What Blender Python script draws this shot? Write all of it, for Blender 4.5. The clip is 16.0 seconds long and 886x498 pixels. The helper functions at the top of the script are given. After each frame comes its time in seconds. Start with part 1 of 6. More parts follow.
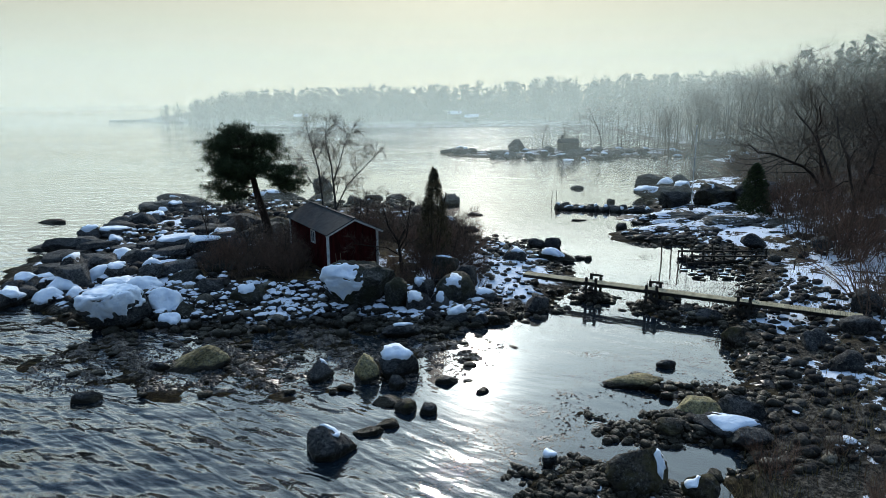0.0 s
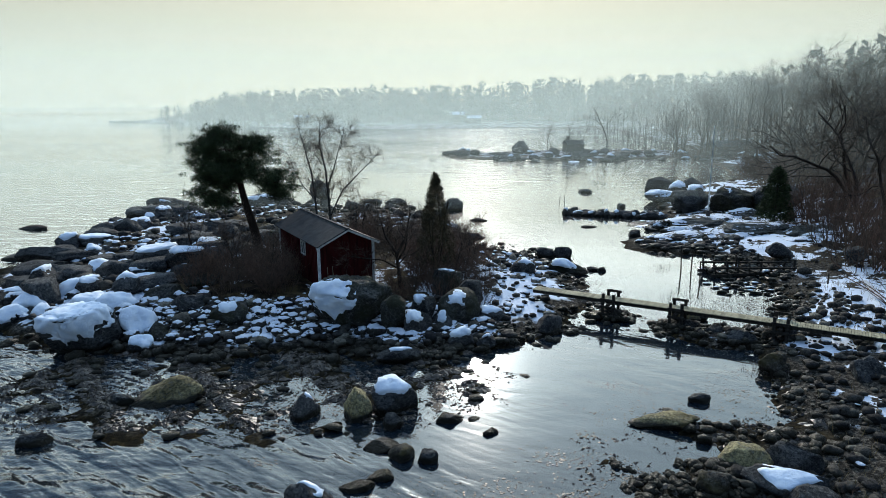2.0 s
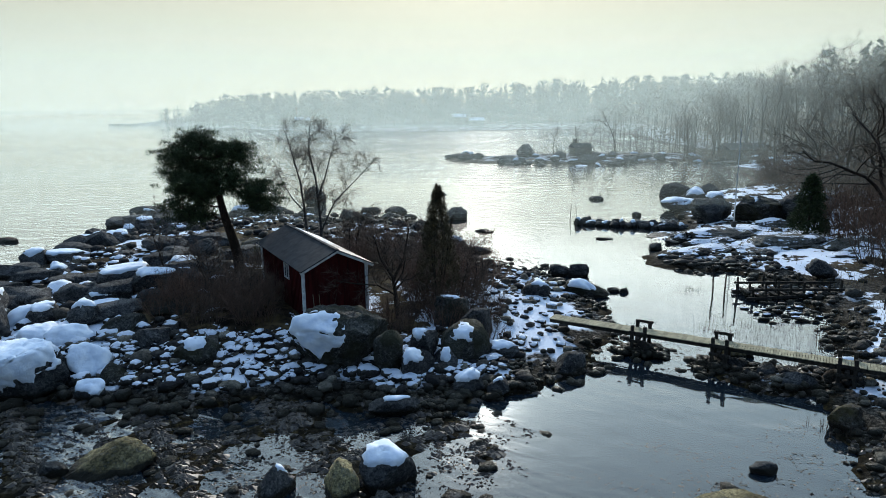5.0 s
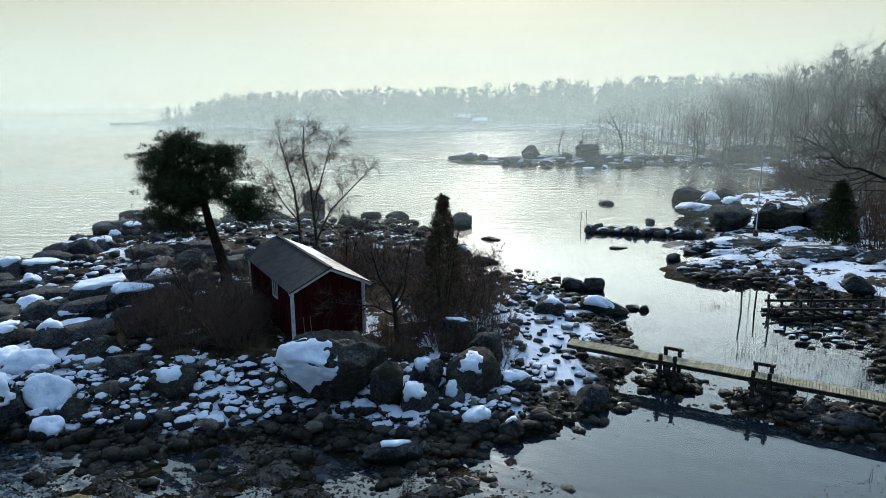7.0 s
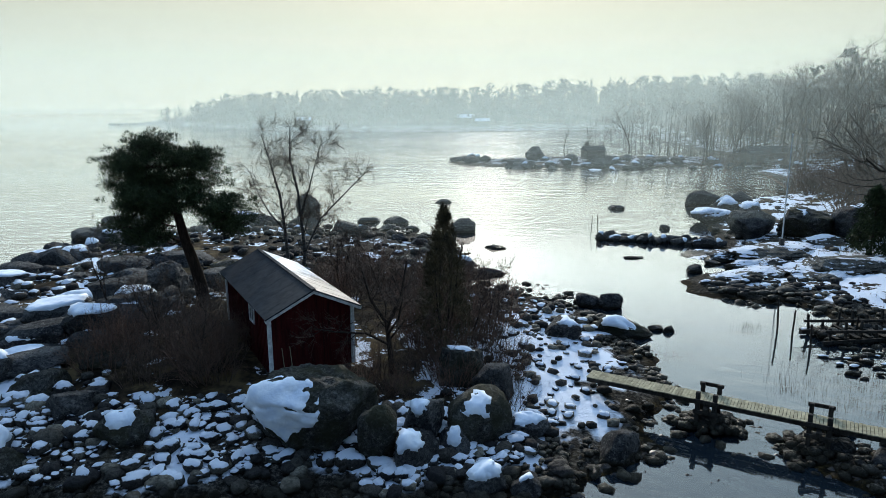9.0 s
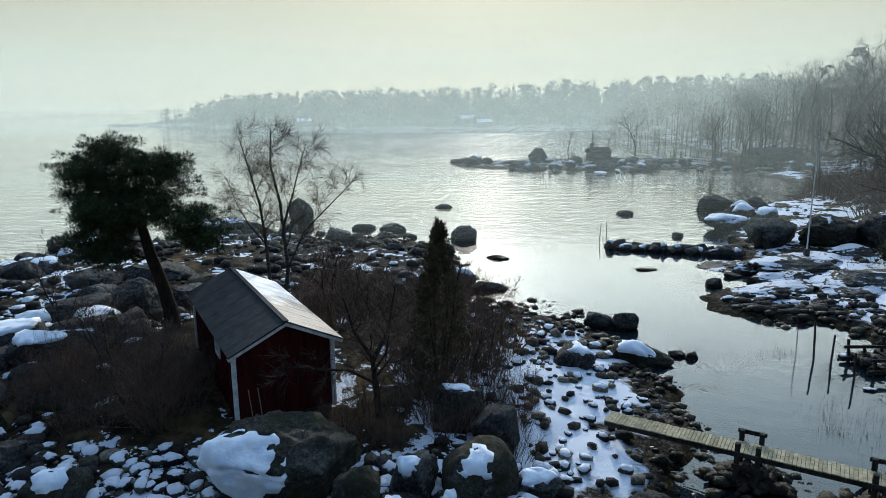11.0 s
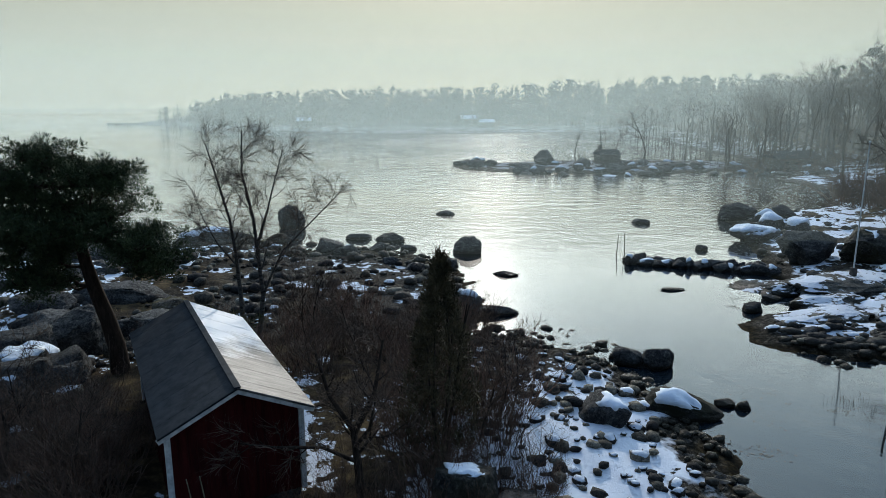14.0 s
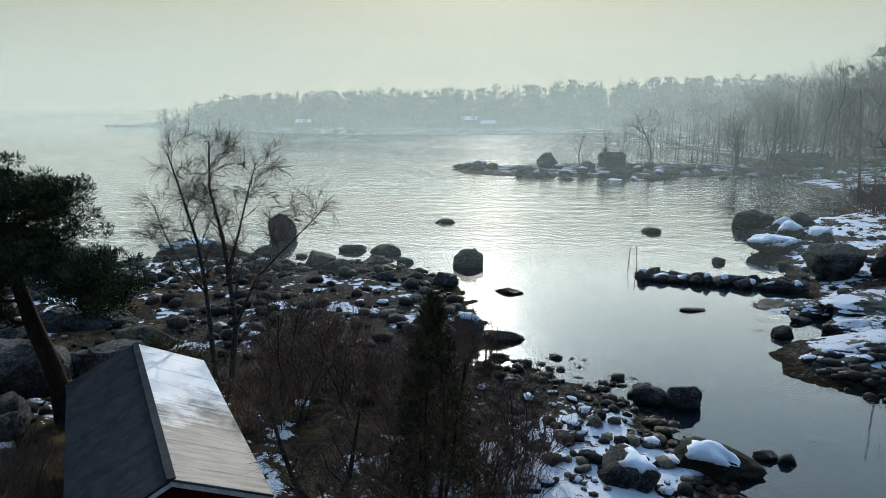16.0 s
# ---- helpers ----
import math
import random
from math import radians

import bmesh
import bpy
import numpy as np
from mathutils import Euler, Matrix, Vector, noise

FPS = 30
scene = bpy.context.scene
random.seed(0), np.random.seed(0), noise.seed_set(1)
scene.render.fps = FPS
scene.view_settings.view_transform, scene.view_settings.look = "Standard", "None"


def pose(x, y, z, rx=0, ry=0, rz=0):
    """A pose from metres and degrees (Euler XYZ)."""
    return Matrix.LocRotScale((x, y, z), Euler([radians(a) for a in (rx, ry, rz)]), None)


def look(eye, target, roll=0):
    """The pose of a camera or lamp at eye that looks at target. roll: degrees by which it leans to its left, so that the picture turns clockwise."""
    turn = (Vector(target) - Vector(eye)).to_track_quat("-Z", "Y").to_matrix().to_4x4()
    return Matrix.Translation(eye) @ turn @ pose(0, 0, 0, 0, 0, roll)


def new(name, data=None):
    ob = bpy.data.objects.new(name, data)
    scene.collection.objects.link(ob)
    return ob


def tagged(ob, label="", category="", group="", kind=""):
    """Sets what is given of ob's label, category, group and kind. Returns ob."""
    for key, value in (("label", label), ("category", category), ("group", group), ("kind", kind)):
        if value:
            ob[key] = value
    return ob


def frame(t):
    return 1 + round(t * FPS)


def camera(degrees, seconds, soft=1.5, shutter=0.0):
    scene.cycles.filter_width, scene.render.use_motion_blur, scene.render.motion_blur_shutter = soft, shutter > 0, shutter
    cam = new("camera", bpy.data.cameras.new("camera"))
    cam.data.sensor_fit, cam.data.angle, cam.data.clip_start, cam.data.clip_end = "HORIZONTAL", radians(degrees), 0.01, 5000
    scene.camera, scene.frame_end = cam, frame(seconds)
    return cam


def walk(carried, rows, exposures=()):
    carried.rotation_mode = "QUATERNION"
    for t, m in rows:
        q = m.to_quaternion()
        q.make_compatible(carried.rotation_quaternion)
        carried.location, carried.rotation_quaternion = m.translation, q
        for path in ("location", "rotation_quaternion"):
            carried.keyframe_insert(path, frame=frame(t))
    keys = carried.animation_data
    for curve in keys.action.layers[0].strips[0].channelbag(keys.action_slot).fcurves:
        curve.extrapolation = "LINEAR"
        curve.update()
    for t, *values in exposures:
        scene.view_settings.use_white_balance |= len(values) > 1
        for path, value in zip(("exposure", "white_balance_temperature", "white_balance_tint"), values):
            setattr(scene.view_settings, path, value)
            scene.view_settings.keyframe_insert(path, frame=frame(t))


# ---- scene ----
cam = camera(67.0, 16.0, soft=0.8)
PATH = [
    (0, (0.071, -1.834, 11.007), (0.074, 0.119, 10.579), -0.4),
    (0.5, (0.049, -0.966, 10.958), (0.052, 0.988, 10.53), -0.3),
    (1, (0.059, -0.047, 10.921), (0.06, 1.908, 10.495), -0.4),
    (1.5, (0.062, 0.796, 10.895), (0.062, 2.751, 10.47), -0.4),
    (2, (0.069, 1.649, 10.883), (0.066, 3.604, 10.458), -0.4),
    (2.5, (0.091, 2.468, 10.883), (0.087, 4.422, 10.46), -0.5),
    (3, (0.089, 3.313, 10.902), (0.084, 5.267, 10.479), -0.4),
    (3.5, (0.106, 4.085, 10.873), (0.098, 6.04, 10.451), -0.4),
    (4, (0.096, 4.907, 10.852), (0.087, 6.862, 10.432), -0.5),
    (6.5, (-0.124, 8.698, 10.942), (-0.138, 10.654, 10.523), -0.4),
    (7, (-0.144, 9.619, 10.946), (-0.16, 11.574, 10.526), -0.3),
    (7.5, (-0.188, 10.546, 10.932), (-0.204, 12.501, 10.512), -0.3),
    (8, (-0.228, 11.478, 10.906), (-0.245, 13.434, 10.487), -0.3),
    (8.5, (-0.233, 12.408, 10.837), (-0.251, 14.364, 10.418), -0.1),
    (9, (-0.155, 13.393, 10.795), (-0.176, 15.349, 10.377), -0.3),
    (11.5, (0.05, 17.678, 10.78), (0.021, 19.634, 10.364), -0.3),
    (12, (0.039, 18.523, 10.76), (0.009, 20.479, 10.343), -0.2),
    (12.5, (0.017, 19.328, 10.705), (-0.013, 21.284, 10.29), -0.3),
    (13, (-0.026, 20.139, 10.737), (-0.056, 22.095, 10.32), -0.1),
    (13.5, (-0.032, 20.933, 10.745), (-0.063, 22.889, 10.33), -0.3),
    (14, (-0.05, 21.789, 10.744), (-0.081, 23.745, 10.328), -0.1),
    (14.5, (0.001, 22.689, 10.735), (-0.031, 24.645, 10.321), -0.3),
    (15, (0.054, 23.582, 10.738), (0.021, 25.538, 10.322), 0.0),
    (15.5, (0.07, 24.366, 10.818), (0.035, 26.322, 10.403), -0.1),
    (16, (0.068, 25.213, 10.923), (0.033, 27.17, 10.509), -0.2),
]
walk(cam, [(t, look(eye, target, roll)) for t, eye, target, roll in PATH], ((0, 0.0), (3, 0.08), (7, 0.1), (9, 0.08), (11.5, -0.14), (13, -0.26), (16, -0.28)))


# ---- world, sun, exposure ----
HAZE, HALO = 0.86, 1.7
SUN_AZ, SUN_EL = 3.0, 22.4          # degrees right of +y, degrees up
world = bpy.data.worlds.new("hazy_sky")
scene.world = world
world.use_nodes = True
wn, wl = world.node_tree.nodes, world.node_tree.links
wn.clear()
sky = wn.new("ShaderNodeTexSky")
sky.sky_type = "NISHITA"
sky.sun_disc = False
sky.sun_elevation, sky.sun_rotation = radians(SUN_EL), radians(SUN_AZ)
sky.air_density, sky.dust_density, sky.ozone_density = 1.0, 0.6, 2.0
sky_bg = wn.new("ShaderNodeBackground")
sky_bg.inputs["Strength"].default_value = 0.012
# haze: pale near the horizon, bluer above, brightest round the sun
wco = wn.new("ShaderNodeTexCoord")
wsep = wn.new("ShaderNodeSeparateXYZ")
wl.new(wco.outputs["Generated"], wsep.inputs[0])
wramp = wn.new("ShaderNodeValToRGB")
we = wramp.color_ramp.elements
we.new(0.4)
we.new(0.6)
for e_, (p_, c_) in zip(we, ((0.145, (0.735, 0.715, 0.53, 1)), (0.21, (1.6, 1.7, 1.5, 1)), (0.42, (0.58, 0.95, 1.25, 1)), (0.9, (0.9, 1.26, 1.8, 1)))):
    e_.position, e_.color = p_, c_
wl.new(wsep.outputs["Z"], wramp.inputs["Fac"])
_el, _az = radians(SUN_EL), radians(SUN_AZ)
TO_SUN = Vector((math.sin(_az) * math.cos(_el), math.cos(_az) * math.cos(_el), math.sin(_el)))
wdot = wn.new("ShaderNodeVectorMath")
wdot.operation = "DOT_PRODUCT"
wdot.inputs[1].default_value = TO_SUN
wl.new(wco.outputs["Generated"], wdot.inputs[0])


def wmath(op, a, b):
    n = wn.new("ShaderNodeMath")
    n.operation = op
    for sock, v in zip(n.inputs, (a, b)):
        if hasattr(v, "is_output"):
            wl.new(v, sock)
        else:
            sock.default_value = v
    return n.outputs[0]


wpos = wmath("MAXIMUM", wdot.outputs["Value"], 0.0)
# the wide glare of the hazy air round the sun
lift_ = wn.new("ShaderNodeMapRange")
lift_.interpolation_type = "SMOOTHSTEP"
lift_.inputs["From Min"].default_value, lift_.inputs["From Max"].default_value = 0.15, 0.25
wl.new(wsep.outputs["Z"], lift_.inputs["Value"])
glare = wmath("MULTIPLY", wmath("MULTIPLY", wmath("POWER", wpos, 5.0), lift_.outputs["Result"]), 1.4)
halo = wmath("ADD", glare, wmath("ADD", wmath("MULTIPLY", wmath("POWER", wpos, 120.0), HALO), wmath("MULTIPLY", wmath("POWER", wpos, 900.0), HALO * 3)))
halo_bg = wn.new("ShaderNodeBackground")
halo_bg.inputs["Color"].default_value = (0.88, 1.0, 1.0, 1)
wl.new(halo, halo_bg.inputs["Strength"])
mist_bg = wn.new("ShaderNodeBackground")
# hazy air glows less on the side away from the sun
side = wmath("POWER", wmath("MULTIPLY", wmath("ADD", wdot.outputs["Value"], 1.0), 0.5), 1.6)
wl.new(wmath("MULTIPLY", wmath("ADD", wmath("MULTIPLY", side, 0.85), 0.15), HAZE), mist_bg.inputs["Strength"])
wtint = wn.new("ShaderNodeMix")
wtint.data_type, wtint.blend_type = "RGBA", "MIX"
wtint.inputs[6].default_value, wtint.inputs[7].default_value = (0.50, 0.80, 1.25, 1), (1, 1, 1, 1)
wcol = wn.new("ShaderNodeMix")
wcol.data_type, wcol.blend_type = "RGBA", "MULTIPLY"
wcol.inputs[0].default_value = 1.0
wl.new(wmath("POWER", wmath("MULTIPLY", wmath("ADD", wdot.outputs["Value"], 1.0), 0.5), 1.0), wtint.inputs[0])
wl.new(wramp.outputs["Color"], wcol.inputs[6])
wl.new(wtint.outputs[2], wcol.inputs[7])
wl.new(wcol.outputs[2], mist_bg.inputs["Color"])
wadd, wadd2 = wn.new("ShaderNodeAddShader"), wn.new("ShaderNodeAddShader")
wout = wn.new("ShaderNodeOutputWorld")
wl.new(sky.outputs["Color"], sky_bg.inputs["Color"])
wl.new(sky_bg.outputs[0], wadd.inputs[0])
wl.new(mist_bg.outputs[0], wadd.inputs[1])
wl.new(wadd.outputs[0], wadd2.inputs[0])
wl.new(halo_bg.outputs[0], wadd2.inputs[1])
wl.new(wadd2.outputs[0], wout.inputs["Surface"])

sun_data = bpy.data.lights.new("sun", "SUN")
sun_data.energy, sun_data.angle, sun_data.color = 3.0, radians(0.6), (1.0, 0.94, 0.85)
sun = new("sun", sun_data)
sun.matrix_world = look(TO_SUN * 60, (0, 0, 0))


# ---- materials ----
class Mat:
    """A small wrapper round one node material."""

    def __init__(self, name, rough=0.8, spec=0.08):
        self.m = bpy.data.materials.new(name)
        self.m.use_nodes = True
        self.t = self.m.node_tree
        self.b = self.t.nodes["Principled BSDF"]
        self.b.inputs["Roughness"].default_value = rough
        self.b.inputs["Specular IOR Level"].default_value = spec
        self.co = self.t.nodes.new("ShaderNodeTexCoord")
        self.geo = self.t.nodes.new("ShaderNodeNewGeometry")

    def link(self, a, b):
        self.t.links.new(a, b)

    def noise(self, scale, detail=4.0, rough=0.55, world=True, stretch=None):
        n = self.t.nodes.new("ShaderNodeTexNoise")
        n.inputs["Scale"].default_value, n.inputs["Detail"].default_value, n.inputs["Roughness"].default_value = scale, detail, rough
        src = self.geo.outputs["Position"] if world else self.co.outputs["Object"]
        if stretch:
            mp = self.t.nodes.new("ShaderNodeMapping")
            mp.inputs["Scale"].default_value = stretch
            self.link(src, mp.inputs["Vector"])
            src = mp.outputs["Vector"]
        self.link(src, n.inputs["Vector"])
        return n.outputs["Fac"]

    def ramp(self, fac, *stops):
        r = self.t.nodes.new("ShaderNodeValToRGB")
        e = r.color_ramp.elements
        while len(e) < len(stops):
            e.new(0.5)
        for k, (p, c) in enumerate(stops):
            e[k].position = p
            e[k].color = (*c, 1) if isinstance(c, tuple) else (c, c, c, 1)
        self.link(fac, r.inputs["Fac"])
        return r.outputs["Color"]

    def mix(self, fac, a, b, kind="MIX"):
        n = self.t.nodes.new("ShaderNodeMix")
        n.data_type, n.blend_type = "RGBA", kind
        for sock, v in ((n.inputs["Factor"], fac), (n.inputs["A"], a), (n.inputs["B"], b)):
            if hasattr(v, "is_output"):
                self.link(v, sock)
            elif isinstance(v, tuple):
                sock.default_value = (*v, 1)
            else:
                sock.default_value = v
        # colour sockets carry the same names as the float ones
        for idx, v in ((6, a), (7, b)):
            if hasattr(v, "is_output"):
                self.link(v, n.inputs[idx])
            else:
                n.inputs[idx].default_value = (*v, 1)
        return n.outputs[2]

    def math(self, op, a, b=0.0, c=0.0):
        n = self.t.nodes.new("ShaderNodeMath")
        n.operation = op
        for sock, v in zip(n.inputs, (a, b, c)):
            if hasattr(v, "is_output"):
                self.link(v, sock)
            else:
                sock.default_value = v
        return n.outputs[0]

    def axis(self, out, k):
        n = self.t.nodes.new("ShaderNodeSeparateXYZ")
        self.link(out, n.inputs[0])
        return n.outputs[k]

    def bump(self, fac, strength=0.4, dist=0.05):
        n = self.t.nodes.new("ShaderNodeBump")
        n.inputs["Strength"].default_value, n.inputs["Distance"].default_value = strength, dist
        self.link(fac, n.inputs["Height"])
        self.link(n.outputs["Normal"], self.b.inputs["Normal"])
        return n.outputs["Normal"]

    def colour(self, c):
        if hasattr(c, "is_output"):
            self.link(c, self.b.inputs["Base Color"])
        else:
            self.b.inputs["Base Color"].default_value = (*c, 1)
        return self

    def random(self):
        n = self.t.nodes.new("ShaderNodeObjectInfo")
        return n.outputs["Random"]


def rock_material(name, dark, light, moss=None, moss_amount=0.5, wet=True, snow=None):
    m = Mat(name, 0.8, 0.10)
    big = m.ramp(m.noise(0.8, 6, 0.65), (0.40, dark), (0.62, light))
    grain = m.ramp(m.noise(10, 6, 0.8), (0.40, 0.35), (0.60, 1.5))
    col = m.mix(1.0, big, grain, "MULTIPLY")
    lichen = m.ramp(m.noise(6.5, 8, 0.85), (0.53, 0.0), (0.59, 0.75))
    col = m.mix(lichen, col, (0.20, 0.20, 0.18))
    crack = m.ramp(m.noise(1.6, 8, 0.7, stretch=(1, 1, 2.4)), (0.47, 1.0), (0.5, 0.35), (0.53, 1.0))
    col = m.mix(0.7, col, crack, "MULTIPLY")
    if moss:
        mm = m.ramp(m.noise(1.1, 5, 0.65), (0.62 - 0.3 * moss_amount, 0.0), (0.80 - 0.3 * moss_amount, 0.85))
        col = m.mix(mm, col, moss)
    tint = m.ramp(m.random(), (0.0, 0.7), (1.0, 1.15))
    col = m.mix(1.0, col, tint, "MULTIPLY")
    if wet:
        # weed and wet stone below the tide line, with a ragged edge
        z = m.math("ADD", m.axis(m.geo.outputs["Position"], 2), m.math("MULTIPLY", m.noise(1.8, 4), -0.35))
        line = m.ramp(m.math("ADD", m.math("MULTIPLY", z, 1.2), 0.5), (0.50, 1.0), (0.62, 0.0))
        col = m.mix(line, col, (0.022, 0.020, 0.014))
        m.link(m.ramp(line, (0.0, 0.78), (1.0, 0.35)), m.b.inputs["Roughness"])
    if snow is not None:
        # ragged sheets of thin snow lying on the level faces
        drift_ = m.math("ADD", m.noise(0.42, 6, 0.62), m.math("MULTIPLY", m.noise(2.6, 4, 0.6), 0.35))
        level = m.math("MULTIPLY", m.math("SUBTRACT", m.axis(m.geo.outputs["Normal"], 2), 0.9), 0.5)
        col = m.mix(m.ramp(m.math("ADD", drift_, level), (snow, 0.0), (snow + 0.03, 1.0)), col, (0.74, 0.79, 0.86))
    m.colour(col)
    m.bump(m.noise(4.5, 9, 0.78), 1.0, 0.2)
    return m.m


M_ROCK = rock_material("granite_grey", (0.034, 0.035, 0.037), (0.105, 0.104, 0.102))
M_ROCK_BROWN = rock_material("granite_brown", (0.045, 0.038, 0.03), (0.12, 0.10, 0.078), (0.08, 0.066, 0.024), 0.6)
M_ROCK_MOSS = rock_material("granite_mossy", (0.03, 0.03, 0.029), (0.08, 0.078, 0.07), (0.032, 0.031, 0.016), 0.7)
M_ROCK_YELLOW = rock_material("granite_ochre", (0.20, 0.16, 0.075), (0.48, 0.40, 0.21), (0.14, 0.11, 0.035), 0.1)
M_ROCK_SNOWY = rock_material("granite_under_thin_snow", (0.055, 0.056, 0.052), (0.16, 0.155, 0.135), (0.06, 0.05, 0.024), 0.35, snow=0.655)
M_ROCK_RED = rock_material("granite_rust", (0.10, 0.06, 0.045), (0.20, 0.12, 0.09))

mm = Mat("snow", 0.7, 0.08)
mm.colour(mm.ramp(mm.noise(2.2, 5), (0.38, (0.64, 0.71, 0.80)), (0.62, (0.80, 0.84, 0.88))))
mm.b.inputs["Subsurface Weight"].default_value = 0.0
mm.bump(mm.noise(4.5, 7, 0.6), 0.5, 0.10)
M_SNOW = mm.m


def stone_material(name, snow, island=False):
    """Shore pebbles; with snow, the upper side of each stone is covered."""
    m = Mat(name, 0.8, 0.10)
    base = m.ramp(m.geo.outputs["Random Per Island"] if island else m.random(), (0.0, (0.018, 0.018, 0.019)), (0.45, (0.040, 0.037, 0.034)), (0.8, (0.078, 0.071, 0.057)), (1.0, (0.24, 0.215, 0.165)))
    grain = m.ramp(m.noise(9, 6, 0.8), (0.40, 0.45), (0.60, 1.4))
    col = m.mix(1.0, base, grain, "MULTIPLY")
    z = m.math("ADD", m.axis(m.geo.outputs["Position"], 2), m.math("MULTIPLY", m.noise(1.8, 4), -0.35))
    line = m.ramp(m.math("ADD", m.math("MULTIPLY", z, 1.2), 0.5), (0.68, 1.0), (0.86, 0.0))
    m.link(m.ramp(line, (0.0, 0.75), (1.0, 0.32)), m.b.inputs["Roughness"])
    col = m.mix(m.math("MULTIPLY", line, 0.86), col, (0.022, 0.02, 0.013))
    if snow:
        up = m.math("ADD", m.axis(m.geo.outputs["Normal"], 2), m.math("MULTIPLY", m.math("SUBTRACT", m.noise(3.5, 5), 0.5), 1.3))
        mask = m.ramp(up, (0.50, 0.0), (0.62, 1.0))
        col = m.mix(mask, col, (0.74, 0.79, 0.86))
    m.colour(col)
    m.bump(m.noise(4.5, 8, 0.75), 1.0, 0.14)
    return m.m


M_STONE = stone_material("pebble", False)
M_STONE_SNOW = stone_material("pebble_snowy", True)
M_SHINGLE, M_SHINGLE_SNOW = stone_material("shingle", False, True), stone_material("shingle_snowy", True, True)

# ground: weed under water, wet gravel, soil with dead grass, snow lying in patches
g = Mat("shore_ground", 0.9, 0.03)
pz = g.axis(g.geo.outputs["Position"], 2)
soil = g.ramp(g.noise(0.8, 6, 0.65), (0.38, (0.012, 0.010, 0.008)), (0.5, (0.040, 0.029, 0.018)), (0.62, (0.12, 0.085, 0.042)))
gravel = g.ramp(g.noise(6.5, 6, 0.8), (0.40, (0.008, 0.008, 0.007)), (0.5, (0.036, 0.032, 0.027)), (0.61, (0.15, 0.135, 0.11)))
weed = g.ramp(g.noise(2.4, 6, 0.75), (0.4, (0.005, 0.005, 0.004)), (0.52, (0.013, 0.010, 0.005)), (0.62, (0.042, 0.030, 0.011)))
zz = g.math("ADD", pz, g.math("MULTIPLY", g.math("SUBTRACT", g.noise(1.2, 5), 0.5), 0.5))
gcol = g.mix(g.ramp(zz, (0.45, 0.0), (0.95, 1.0)), gravel, soil)
gcol = g.mix(g.ramp(g.math("ADD", zz, 0.5), (0.55, 1.0), (0.75, 0.0)), gcol, weed)
patch = g.math("ADD", g.noise(0.42, 6, 0.62), g.math("MULTIPLY", g.noise(2.6, 4, 0.6), 0.35))
lobe = g.t.nodes.new("ShaderNodeVectorMath")
lobe.operation = "DISTANCE"
lobe.inputs[1].default_value = (4.2, 38.2, 0.6)
g.link(g.geo.outputs["Position"], lobe.inputs[0])
drift = g.ramp(g.math("MULTIPLY", lobe.outputs["Value"], 0.1), (0.40, 0.18), (0.95, 0.0))
patch = g.math("ADD", patch, drift)
lee = g.t.nodes.new("ShaderNodeVectorMath")
lee.operation = "DISTANCE"
lee.inputs[1].default_value = (-10.5, 40.0, 1.5)
g.link(g.geo.outputs["Position"], lee.inputs[0])
lee2 = g.t.nodes.new("ShaderNodeVectorMath")
lee2.operation = "DISTANCE"
lee2.inputs[1].default_value = (-4.0, 48.0, 1.2)
g.link(g.geo.outputs["Position"], lee2.inputs[0])
patch = g.math("SUBTRACT", patch, g.ramp(g.math("MULTIPLY", lee2.outputs["Value"], 0.1), (0.45, 0.12), (0.95, 0.0)))
patch = g.math("SUBTRACT", patch, g.ramp(g.math("MULTIPLY", lee.outputs["Value"], 0.1), (0.3, 0.16), (0.65, 0.0)))
for centre_, reach_, amount_ in (((16.5, 23.0, 0.6), 8.0, -0.075), ((24.0, 56.0, 0.9), 8.0, 0.08), ((20.5, 34.5, 0.8), 4.0, 0.05), ((18.2, 31.0, 0.6), 4.5, 0.08), ((-8.0, 59.0, 0.8), 17.0, -0.07), ((-1.0, 36.4, 0.9), 4.2, -0.15), ((11.8, 15.2, 0.5), 5.5, -0.14), ((0.6, 31.8, 0.4), 5.5, 0.16), ((3.6, 35.5, 0.6), 4.0, 0.10), ((20.5, 36.5, 0.8), 6.0, 0.09)):
    there = g.t.nodes.new("ShaderNodeVectorMath")
    there.operation = "DISTANCE"
    there.inputs[1].default_value = centre_
    g.link(g.geo.outputs["Position"], there.inputs[0])
    patch = g.math("ADD", patch, g.math("MULTIPLY", g.ramp(g.math("MULTIPLY", there.outputs["Value"], 1 / reach_), (0.5, 1.0), (1.0, 0.0)), amount_))
snow_mask = g.math("MULTIPLY", g.ramp(patch, (0.668, 0.0), (0.684, 1.0)), g.ramp(zz, (0.26, 0.0), (0.34, 1.0)))
high = g.math("MULTIPLY", pz, 0.05)
snow_mask = g.math("MULTIPLY", snow_mask, g.ramp(g.math("MULTIPLY", g.axis(g.geo.outputs["Position"], 1), 0.005), (0.55, 1.0), (0.72, 0.35)))
snow_mask = g.math("MULTIPLY", snow_mask, g.ramp(high, (0.09, 1.0), (0.13, 0.08)))
gcol = g.mix(snow_mask, gcol, (0.74, 0.79, 0.86))
g.colour(gcol)
g.bump(g.noise(5, 9, 0.75), 0.8, 0.18)
M_GROUND = g.m

